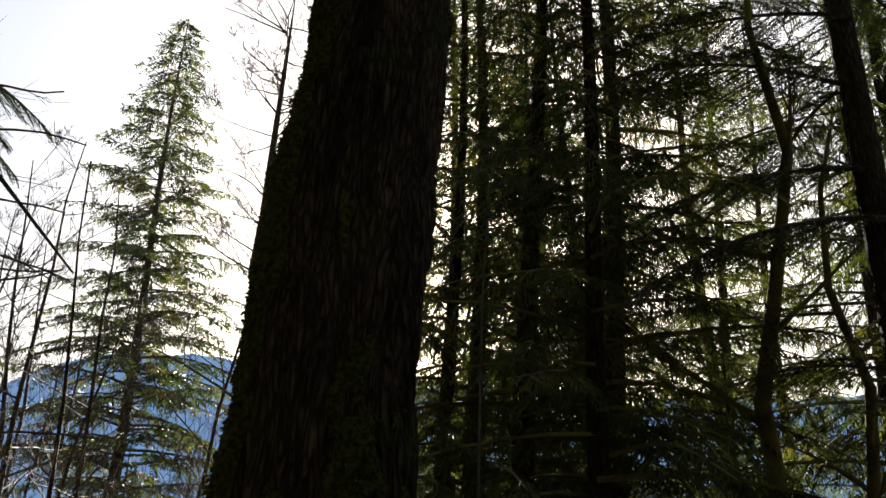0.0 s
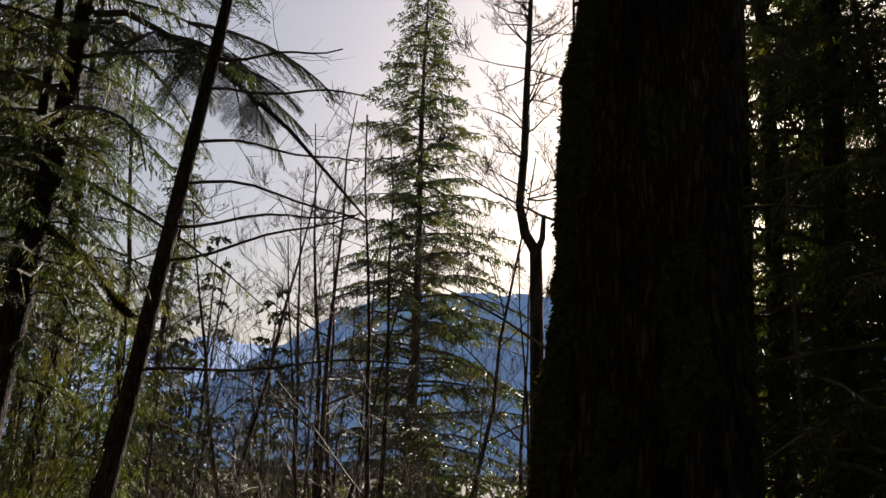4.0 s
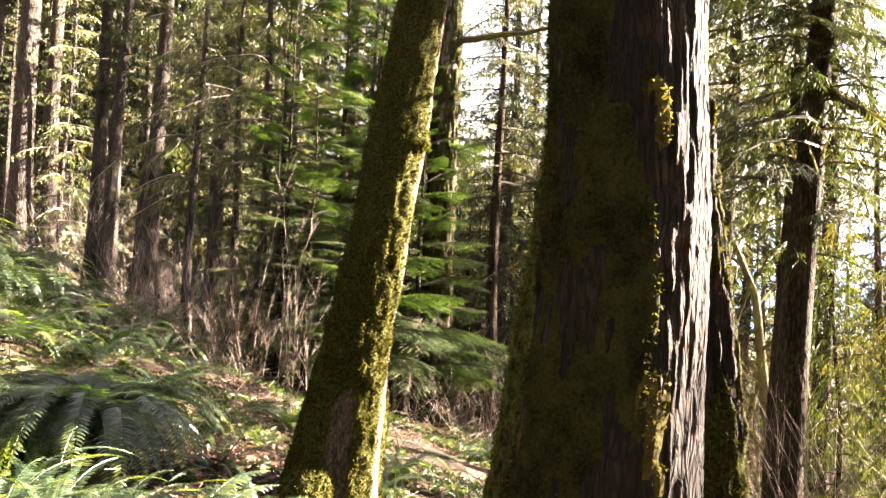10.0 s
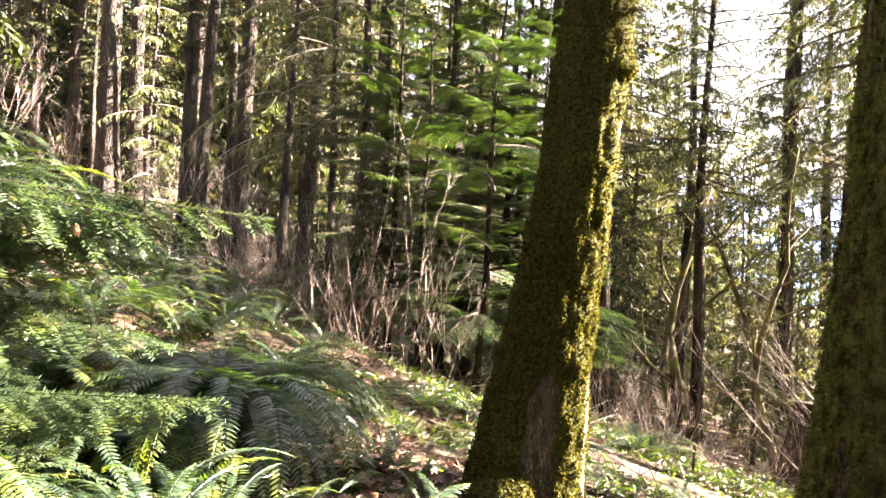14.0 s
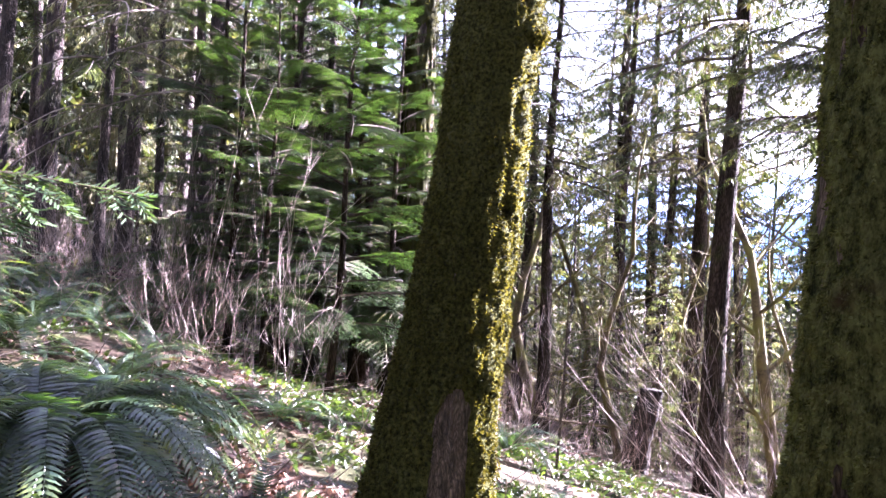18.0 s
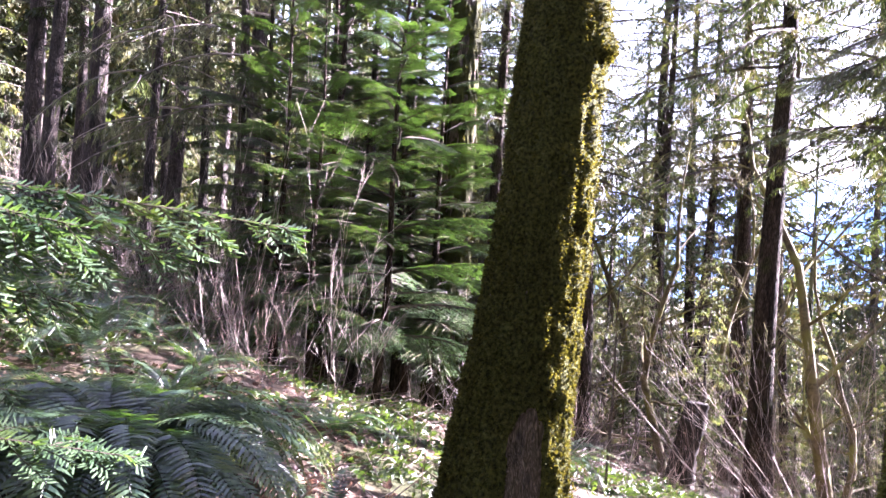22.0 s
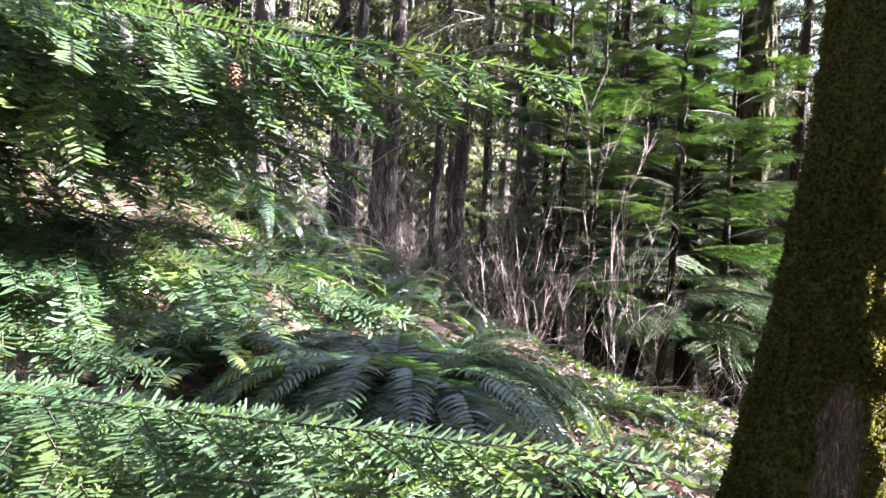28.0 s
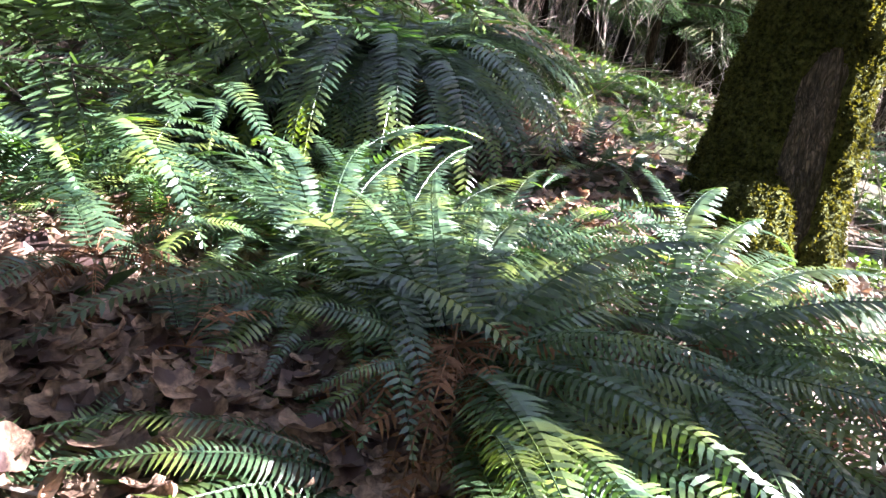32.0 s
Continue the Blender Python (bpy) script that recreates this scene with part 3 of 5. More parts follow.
# tall plantation firs: bare stems, crowns far up
tall = [conifer_thing("tall_fir", "tall straight conifer with a bare brown stem", 20 + i, group="plantation conifers",
                      height=22 + 2 * i, r0=0.24 + 0.03 * (i % 3), crown=7.6 + 1.2 * (i % 3), reach=2.4, count=80, droop=0.35, twig=0.42, hang=0.35) for i in range(4)]
PLANT = [(-25.86, -3.41, 0.66), (-26.93, -2.79, 0.51), (-19.03, -1.15, 0.35), (-18.04, -0.82, 0.28), (-21.04, 0.07, 0.33), (-23.04, -0.21, 0.22),
         (-18.96, 1.26, 0.56), (-16.91, 1.55, 0.31), (-33.37, -6.94, 0.58), (-31.64, -5.34, 0.48), (-28.77, -4.27, 0.35), (-31.96, -2.68, 0.26),
         (-19.74, 2.84, 0.33), (-22.64, -6.35, 0.51), (-26.61, -7.02, 0.31), (-30.84, -6.48, 0.37), (-35.02, -5.88, 0.33), (-16.4, 3.6, 0.5), (-14.2, 3.4, 0.28)]
used = set()
rt = random.Random(5)
for i, (x, y, dia) in enumerate(PLANT):
    k = i % 4
    base = tall[k]
    sc = dia / 2 / (0.24 + 0.03 * (k % 3)) / 1.0
    sc = min(max(sc, 0.6), 1.45)
    stand(base, x, y, rt.uniform(0, 360), sc, (rt.uniform(-1, 1), rt.uniform(-1, 2)), first=k not in used)
    used.add(k)
far_tall = [conifer_thing("tall_fir", "tall conifer standing far up the wooded slope", 30 + i, group="far conifers", height=23 + 3 * i, r0=0.27, crown=4 + 2 * i, reach=2.6, count=46,
                          droop=0.35, twig=0.7, hang=0.35, width=0.10, gap=0.2, pace=0.4) for i in range(2)]
far_fir = [conifer_thing("fir", "far green conifer with drooping boughs", 34 + i, group="far conifers", height=15 + 5 * i, r0=0.2, crown=1.2, reach=3.0, count=52,
                         droop=0.42, twig=0.75, hang=0.4, width=0.11, gap=0.2, pace=0.4) for i in range(2)]
far_used = set()


def far(k, kinds, x, y, sc):
    stand(kinds[k % 2], x, y, rt.uniform(0, 360), sc, first=kinds[k % 2].name not in far_used)
    far_used.add(kinds[k % 2].name)


for i in range(70):
    x, y = rt.uniform(-70, -29), rt.uniform(-26, 12)
    far(i, far_tall, x, y, rt.uniform(0.7, 1.2))

# leafy firs of the valley side
firs = [conifer_thing("fir", "dark green conifer with drooping boughs", 40 + i, group="conifers of the slope",
                      height=15 + 3 * i, r0=0.2, crown=1.6, reach=2.5, count=90, droop=0.42, twig=0.42, hang=0.4, rise=0.2) for i in range(3)]
FIRS = [(-18.2, 15.5, 2), (-2.25, 20.1, 1), (-26, 12.5, 2), (-20, 8.9, 0), (-23, 10.4, 1), (-23.5, 8.5, 0), (-22.5, 6, 0), (-26, 8.5, 1),
        (-27, 20, 2), (-20, 24, 1), (-33, 12, 0), (-38, 22, 1), (-14.5, 17.5, 0), (-30, 30, 2), (1.0, 30, 0), (6, 26, 1), (-6.6, 42, 0), (-16, 42, 2), (-30, 4.5, 0)]
used = set()
for i, (x, y, k) in enumerate(FIRS):
    stand(firs[k], x, y, rt.uniform(0, 360), rt.uniform(0.85, 1.15), (rt.uniform(-1.5, 1.5), rt.uniform(-1.5, 1.5)), first=k not in used)
    used.add(k)

# Unseen firs behind the walker, added to cut sky light on near trunks.
for i in range(18):
    stand(firs[i % 3], -8.5 + i * 0.85 + rt.uniform(-0.4, 0.4), rt.uniform(-12, -3.8), rt.uniform(0, 360), rt.uniform(0.85, 1.1))

# woods beyond, too many to count
woods = Mesh()
model = [conifer(random.Random(150 + i), height=15 + 3 * i, r0=0.2, crown=0.8, reach=3.0, count=28, droop=0.42, twig=1.0, hang=0.4, width=0.22, gap=0.42, pace=0.5) for i in range(3)]


def far_wood(x, y, sc):
    ca, sa = math.cos(x * 7), math.sin(x * 7)
    z = gz(x, y)
    for g in (model[int(abs(x * 10)) % 3][0], model[int(abs(x * 10)) % 3][2]):
        k = len(woods.v)
        woods.v += [(x + sc * (v[0] * ca - v[1] * sa), y + sc * (v[0] * sa + v[1] * ca), z + sc * v[2]) for v in g.v]
        woods.f += [tuple(k + q for q in f) for f in g.f]


for i in range(110):
    far_wood(rt.uniform(-85, -36), rt.uniform(-34, 20), rt.uniform(0.9, 1.5))
for i in range(40):
    far_wood(rt.uniform(-75, -32), rt.uniform(-7, 9), rt.uniform(1.2, 1.7))
for i in range(30):
    a, r = radians(rt.uniform(-84, -58)), rt.uniform(34, 60)
    far_wood(math.sin(a) * r, math.cos(a) * r, rt.uniform(0.7, 1.1))
for i in range(40):
    a, r = radians(rt.uniform(-62, 25)), rt.uniform(60, 170)
    far_wood(math.sin(a) * r, math.cos(a) * r, rt.uniform(0.6, 1.0))
for i in range(110):
    a, r = radians(rt.uniform(-42, 12)), rt.uniform(26, 95)
    far_wood(math.sin(a) * r, math.cos(a) * r, rt.uniform(0.25, 0.6))
# Unseen trees behind and beside the walker, added to block ambient light.
for i in range(70):
    far_wood(rt.uniform(-16, 18), rt.uniform(-22, -5.5), rt.uniform(0.8, 1.2))
for i in range(18):
    far_wood(rt.uniform(7, 20), rt.uniform(-6, 8), rt.uniform(0.8, 1.2))
for i in range(70):
    a, r = radians(rt.uniform(-60, -30)), rt.uniform(30, 58)
    far_wood(math.sin(a) * r, math.cos(a) * r, rt.uniform(0.5, 0.8))
model = [conifer(random.Random(160 + i), height=14 + 3 * i, r0=0.2, crown=0.5, reach=3.2, count=15, droop=0.42, twig=2.0, hang=0.3, width=0.9, gap=0.9, pace=0.7) for i in range(3)]
for i in range(620):
    a, r = radians(rt.uniform(-48, 16)), rt.uniform(70, 480)
    far_wood(math.sin(a) * r, math.cos(a) * r, rt.uniform(0.5, 1.1))
tagged(part("far_woods", woods, "fir_needles", None, "dark green conifer woods of slope and valley, some unseen behind", "stuff"), category="woods")

# dark fir with hanging green skirts and its neighbours
full = conifer_thing("slim_fir", "dark-stemmed fir with drooping dark green boughs", 53, ("bark_dark", "twig_dark", "fir_needles"), "slim firs", height=16, r0=0.17, crown=4.8, reach=1.6, count=72, droop=0.45, twig=0.44, hang=0.6, rise=0.1, width=0.017, gap=0.042)
skirt = conifer_thing("skirted_cedar", "young cedar hung with drooping green foliage", 52, ("bark_dark", "twig_dark", "cedar_needles"), "", height=5.2, r0=0.06, crown=0.2, reach=1.3, count=80, droop=0.5, twig=0.4, hang=1.1, rise=0.1, width=0.015, gap=0.045)
leafy = conifer_thing("leafy_fir", "dark-stemmed fir with long drooping green boughs", 58, ("bark_dark", "twig_dark", "fir_needles"), "leafy firs", height=17, r0=0.19, crown=6.2, reach=2.9, count=96, droop=0.36, twig=0.5, hang=0.7, rise=0.05, shape=0.6, width=0.016, gap=0.04)
near_fir = stand(leafy, -7.42, 6.25, 30, 1.0, (-1.5, 1.5), first=True)
stand(leafy, -11.45, 8.8, 60, 1.0, (0, 1))
stand(leafy, -14.1, 11.2, 300, 0.9, (0, 0.5))
stand(leafy, -9.4, 8.9, 20, 0.8)
stand(leafy, -18.6, 13.2, 250, 1.1)
stand(leafy, -16.2, 6.9, 140, 0.8)
stand(leafy, -14.7, 8.0, 215, 0.7)
skirt_band = conifer(random.Random(57), height=6.7, r0=0.02, crown=4.7, reach=1.55, count=32, droop=0.5, twig=0.42, hang=1.0, rise=0.1, shape=0.35, width=0.014, gap=0.036)
part("lower_branchwork", skirt_band[1], "twig_dark", near_fir, "drooping lower limbs", "stuff")
part("hanging_foliage", skirt_band[2], "fir_needles", near_fir, "foliage hanging from the lower limbs", "stuff")
stand(full, -8.1, 6.77, 40, 0.8, (0, 1), first=True)
for x, y, sc in ((-19.8, 15.6, 1.4), (-18.8, 10.4, 1.2), (-17.2, 12.0, 1.2), (-18.0, 14.2, 1.25)):
    stand(full, x, y, x * 77, sc, (0, 1))
stand(skirt, -6.55, 7.1, 10, 1.0, first=True)
stand(skirt, -8.3, 7.9, 130, 0.9)
for i in range(46):
    a, r = radians(rt.uniform(-35, 6)), rt.uniform(15, 34)
    far(i, far_fir, math.sin(a) * r, math.cos(a) * r, rt.uniform(0.22, 0.42))
for i in range(34):
    a, r = radians(rt.uniform(-66, -52)), rt.uniform(24, 60)
    far(i, far_fir, math.sin(a) * r, math.cos(a) * r, rt.uniform(0.8, 1.2))
for i in range(22):
    x, y = rt.uniform(-42, -24), rt.uniform(4, 12)
    far(i, far_fir, x, y, rt.uniform(0.7, 1.1))

# pale green growth closing the view up the slope, sunlit look in its colour
pale_fir = [conifer_thing("young_conifer", "pale green young conifer of the wooded slope, sunlit look in its colour", 64 + i, ("bark_fir", "twig", "slope_foliage"), "pale slope conifers", height=9 + 4 * i, r0=0.1, crown=0.5, reach=2.2, count=60,
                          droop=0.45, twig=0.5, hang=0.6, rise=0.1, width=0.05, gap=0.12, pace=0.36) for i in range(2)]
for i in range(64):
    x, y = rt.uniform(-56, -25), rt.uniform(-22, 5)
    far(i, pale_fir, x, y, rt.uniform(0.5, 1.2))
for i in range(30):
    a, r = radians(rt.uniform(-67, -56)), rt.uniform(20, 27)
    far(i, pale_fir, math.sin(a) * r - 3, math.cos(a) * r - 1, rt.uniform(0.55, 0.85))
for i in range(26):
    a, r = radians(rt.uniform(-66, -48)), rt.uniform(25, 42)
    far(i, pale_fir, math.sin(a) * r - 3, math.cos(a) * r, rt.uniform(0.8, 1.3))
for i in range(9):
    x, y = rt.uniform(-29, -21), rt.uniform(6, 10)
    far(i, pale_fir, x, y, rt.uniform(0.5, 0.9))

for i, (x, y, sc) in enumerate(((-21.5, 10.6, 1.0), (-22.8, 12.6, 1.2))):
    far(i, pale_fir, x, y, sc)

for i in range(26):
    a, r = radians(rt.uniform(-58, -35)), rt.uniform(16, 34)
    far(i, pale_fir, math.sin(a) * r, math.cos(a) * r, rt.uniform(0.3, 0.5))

# firs hung with grey-green lichen
lichened = conifer_thing("lichened_fir", "conifer with long drooping boughs of grey-green lichen", 68, ("bark_fir", "twig", "lichen"), "lichened firs", height=13, r0=0.12, crown=3.6, reach=2.3, count=54,
                         droop=0.5, twig=0.5, hang=1.0, rise=0.12, width=0.02, gap=0.05)
stand(lichened, -16.3, 1.95, 10, 0.95, first=True)
stand(lichened, -17.3, 0.75, 150, 0.9)
stand(lichened, -20.5, 1.4, 250, 1.0)

# the lone conifer against the sky
lone = conifer_thing("lone_fir", "tall spire-shaped conifer standing alone against the sky", 61, height=30, r0=0.33, crown=3, reach=8.0, count=240,
                     droop=0.36, twig=0.85, rise=0.10, hang=0.3, shape=0.85, width=0.06, gap=0.1)
lone.matrix_basis = pose(-17.36, 43.4, -13.3) @ Matrix.Scale(1.55, 4)

# dark hemlocks by the big trunk
dark = [conifer_thing("hemlock", "dark hemlock with layered drooping boughs", 70 + i, ("bark_dark", "twig_moss", "cedar_needles"), "dark hemlocks",
                      height=14, r0=0.13, crown=0.6, reach=2.8, count=120, droop=0.32, twig=0.40, hang=0.6, rise=0.12, width=0.016, gap=0.042) for i in range(2)]
DARK = [(0.6, 6.3, 1, 0.95), (0.25, 9.6, 0, 1.0), (1.0, 12.6, 1, 1.2), (4.6, 7.2, 1, 1.1), (3.9, 10.5, 1, 1.1), (5.5, 10, 0, 1.2), (0.9, 10.5, 1, 1.0), (7, 6, 0, 1.2), (2.6, 13, 1, 1.2), (8.5, 12, 0, 1.3), (6.5, 15, 1, 1.3), (1.9, 9.2, 0, 0.9), (2.2, 17, 0, 1.3), (4.8, 13.5, 0, 1.2), (0.35, 7.6, 1, 1.0), (1.15, 5.5, 0, 0.8), (1.55, 6.8, 0, 1.0), (0.02, 6.9, 1, 0.85), (2.9, 8.0, 1, 0.45)]
used = set()
for x, y, k, sc in DARK:
    stand(dark[k], x, y, rt.uniform(0, 360), sc, (rt.uniform(-2, 2), rt.uniform(-2, 2)), first=k not in used)
    used.add(k)

# ---- conifers of single flat boughs ----
def spray(seed, droop, dense, needle):
    """A flat fan-shaped bough of unit length along +x: its wood and its foliage."""
    rng = random.Random(seed)
    wood, nd = Mesh(), Mesh()

    def at(f):
        return Vector((f * (1 - 0.08 * f), 0.05 * math.sin(f * 3 + seed), 0.12 * f - droop * f * f))

    def row(pts):
        for a, b in zip(pts, pts[1:]):
            d = b - a
            ln = d.length
            d = d / ln
            y = Vector((0, 0, 1)).cross(d).normalized()
            n = max(1, int(ln / (needle * 0.8)))
            for i in range(n):
                p = a + (b - a) * ((i + rng.random()) / n)
                for sg in (-1, 1):
                    q = (d * 0.6 + y * sg + Vector((0, 0, rng.uniform(-0.35, 0.25)))).normalized()
                    nd.leaf(p, q, q.cross(Vector((rng.uniform(-0.4, 0.4), rng.uniform(-0.4, 0.4), 1))).normalized(), needle * rng.uniform(0.8, 1.25), needle * 0.42)
    main = [at(i / 8) for i in range(9)]
    wood.tube(main, [0.011 * (1 - 0.85 * i / 8) + 0.001 for i in range(9)], 4, False)
    row(main[4:])
    k = int(1 / dense)
    for i in range(2, k):
        f = i / k
        tan = (at(f + 0.02) - at(f - 0.02)).normalized()
        for sg in (-1, 1):
            if rng.random() < 0.1:
                continue
            ln = 0.50 * (1 - f) ** 0.8 * min(1, f * 2.8) * rng.uniform(0.6, 1.12) + 0.03
            d = (tan * rng.uniform(0.7, 1.05) + Vector((0, sg, rng.uniform(-0.22, 0.05)))).normalized()
            pts = [at(f)]
            for q in range(4):
                d = (d + tan * 0.06 + Vector((0, 0, -0.07 - droop * 0.15)) + Vector((rng.uniform(-1, 1), rng.uniform(-1, 1), rng.uniform(-1, 1))) * 0.05).normalized()
                pts.append(pts[-1] + d * ln / 4)
            wood.tube(pts, [0.0032 * (1 - 0.8 * q / 4) + 0.0006 for q in range(5)], 3, False)
            row(pts)
            g = 0.15
            while g < 0.92:
                j = min(int(g * 4), 3)
                o = pts[j].lerp(pts[j + 1], g * 4 - j)
                dd = (pts[j + 1] - pts[j]).normalized()
                side = Vector((0, 0, 1)).cross(dd).normalized()
                for s2 in (-1, 1):
                    l3 = (ln * 0.34 * (1 - 0.75 * g) + needle) * rng.uniform(0.6, 1.15)
                    d3 = (dd * 0.9 + side * s2 + Vector((0, 0, rng.uniform(-0.25, 0.0)))).normalized()
                    row([o, o + d3 * l3 * 0.55, o + d3 * l3 + Vector((0, 0, -0.12 * l3))])
                g += max(0.05, needle * 2.2 / ln)
    return wood, nd


SPRAY = {"flat": [spray(300 + i, 0.16 + 0.06 * (i % 3), 0.042, 0.017) for i in range(4)], "fine": [spray(320 + i, 0.18 + 0.06 * (i % 3), 0.036, 0.0105) for i in range(3)]}
SPRAY_DATA = {}


def spray_data(kind, i, mats):
    key = (kind, i, mats)
    if key not in SPRAY_DATA:
        w, n = SPRAY[kind][i]
        both = Mesh()
        both.v = w.v + n.v
        both.f = w.f + [tuple(len(w.v) + q for q in f) for f in n.f]
        me = both.data("bough")
        me.materials.append(M[mats[0]])
        me.materials.append(M[mats[1]])
        me.polygons.foreach_set("material_index", [0] * len(w.f) + [1] * len(n.f))
        SPRAY_DATA[key] = me
    return SPRAY_DATA[key]


def add_bough(t, rng, kind, mats, x, y, z, az, up, length, roll=0.0):
    ob = part("bough", spray_data(kind, rng.randrange(len(SPRAY[kind])), mats), mats[1], t)
    ob.matrix_basis = pose(x, y, z, roll, -up, az) @ Matrix.Scale(length, 4)
    return ob


def boughed_conifer(name, label, seed, mats, group, height, r0, crown, reach, count, kind="flat", up=(-4, 30), shape=0.75, lean=0.0):
    """A trunk with boughs set round it one by one, the longest lowest."""
    rng = random.Random(seed)
    t = thing(name, label, "tree", group)
    tr = Mesh()
    n = 12
    line = [(0.03 * math.sin(i * 0.8 + seed) + lean * (i / n), 0.03 * math.cos(i * 0.7 + seed), height * i / n - 0.3 * (i == 0)) for i in range(n + 1)]
    tr.tube(line, [max(0.008, r0 * (1 - 0.93 * i / n) * (1.3 if i == 0 else 1)) for i in range(n + 1)], 10)
    part("trunk", tr, mats[2], t, smooth=True)
    for i in range(count):
        u = (i + rng.random() * 0.8) / count
        z = crown + (height * 0.985 - crown) * u
        f = min(z / height * n, n - 0.001)
        k = int(f)
        ln = (reach * (1 - u) ** shape + 0.12) * rng.uniform(0.4, 1.12)
        add_bough(t, rng, kind, mats, lerp(line[k][0], line[k + 1][0], f - k), lerp(line[k][1], line[k + 1][1], f - k), z,
                  math.degrees(i * 2.39996) + rng.uniform(-25, 25), lerp(up[0], up[1], u) + rng.uniform(-9, 9), ln, rng.uniform(-14, 14))
    return t


# shaded young hemlocks behind the sapling
HEM = ("twig_dark", "hemlock_needles", "bark_dark")
shade = boughed_conifer("young_hemlock", "dark green young hemlock in the shade of taller trees", 83, HEM, "young hemlocks", 8.5, 0.08, 0.9, 2.2, 70, "fine", (2, 32))
stand(shade, -14.4, 3.0, 20, 1.0, first=True)
stand(shade, -13.1, 4.1, 120, 0.75)
stand(shade, -15.8, 3.4, 230, 1.1)
for x, y, turn, sc in ((-13.2, 1.9, 310, 0.7), (-13.9, 3.9, 80, 0.95), (-15.0, 2.1, 260, 0.9), (-12.7, 2.2, 40, 0.6), (-14.6, 4.4, 10, 1.1)):
    stand(shade, x, y, turn, sc)

# sunlit hemlock sapling behind the maple
sap = boughed_conifer("hemlock_sapling", "young hemlock with flat bright green sprays", 81, HEM, "", 6.6, 0.05, 0.85, 1.75, 60, "flat", (2, 36))
sap.matrix_basis = pose(-11.7, 2.7, gz(-11.7, 2.7), 0, 2, 40)

CED = ("twig_dark", "fir_needles", "bark_dark")
# long boughs of the slim fir
sb = random.Random(77)
for i in range(13):
    add_bough(full, sb, "fine", CED, 0, 0, 5.6 + i * 0.34, sb.uniform(150, 330), sb.uniform(-16, 4), sb.uniform(1.5, 2.3), sb.uniform(-15, 15))
# unseen crowns of the great trunks, boughs added overhead to block sky light
cr = random.Random(59)
for tree_name, x, y, z0 in (("old_tree", -3.3, 1.4, 8.0), ("mossy_tree", -5.08, 2.75, 8.0), ("big_tree", 0.04, 3.05, 8.4)):
    for i in range(20):
        z = z0 + i * 0.12
        add_bough(bpy.data.objects[tree_name], cr, "fine", CED, x, y, z, i * 137.5 + cr.uniform(-20, 20), cr.uniform(-6, 22), cr.uniform(2.4, 4.0))

# dark boughs that reach in front of the hemlocks
reach_in = thing("dark_hemlock", "hemlock with long near-black drooping boughs", "tree", "", (2.95, 4.85, gz(2.95, 4.85)))
rs = Mesh()
rs.tube([(0, 0, -0.3), (0.03, 0.02, 3), (0.0, 0.05, 7), (0.05, 0.0, 11)], [0.15, 0.12, 0.09, 0.03], 10)
part("trunk", rs, "bark_dark", reach_in, smooth=True)
for z, az, ln, up in ((5.5, 178, 1.9, 4), (5.0, 190, 2.0, -4), (4.3, 176, 1.9, -6), (3.9, 196, 2.2, -10), (2.9, 185, 1.3, -4), (7.4, 200, 2.0, 8), (7.0, 150, 1.6, 0), (5.0, 90, 1.8, 0), (6.0, 30, 1.8, 0)):
    add_bough(reach_in, cr, "fine", CED, 0.02, 0.02, z - gz(2.95, 4.85), az, up, ln, cr.uniform(-15, 15))


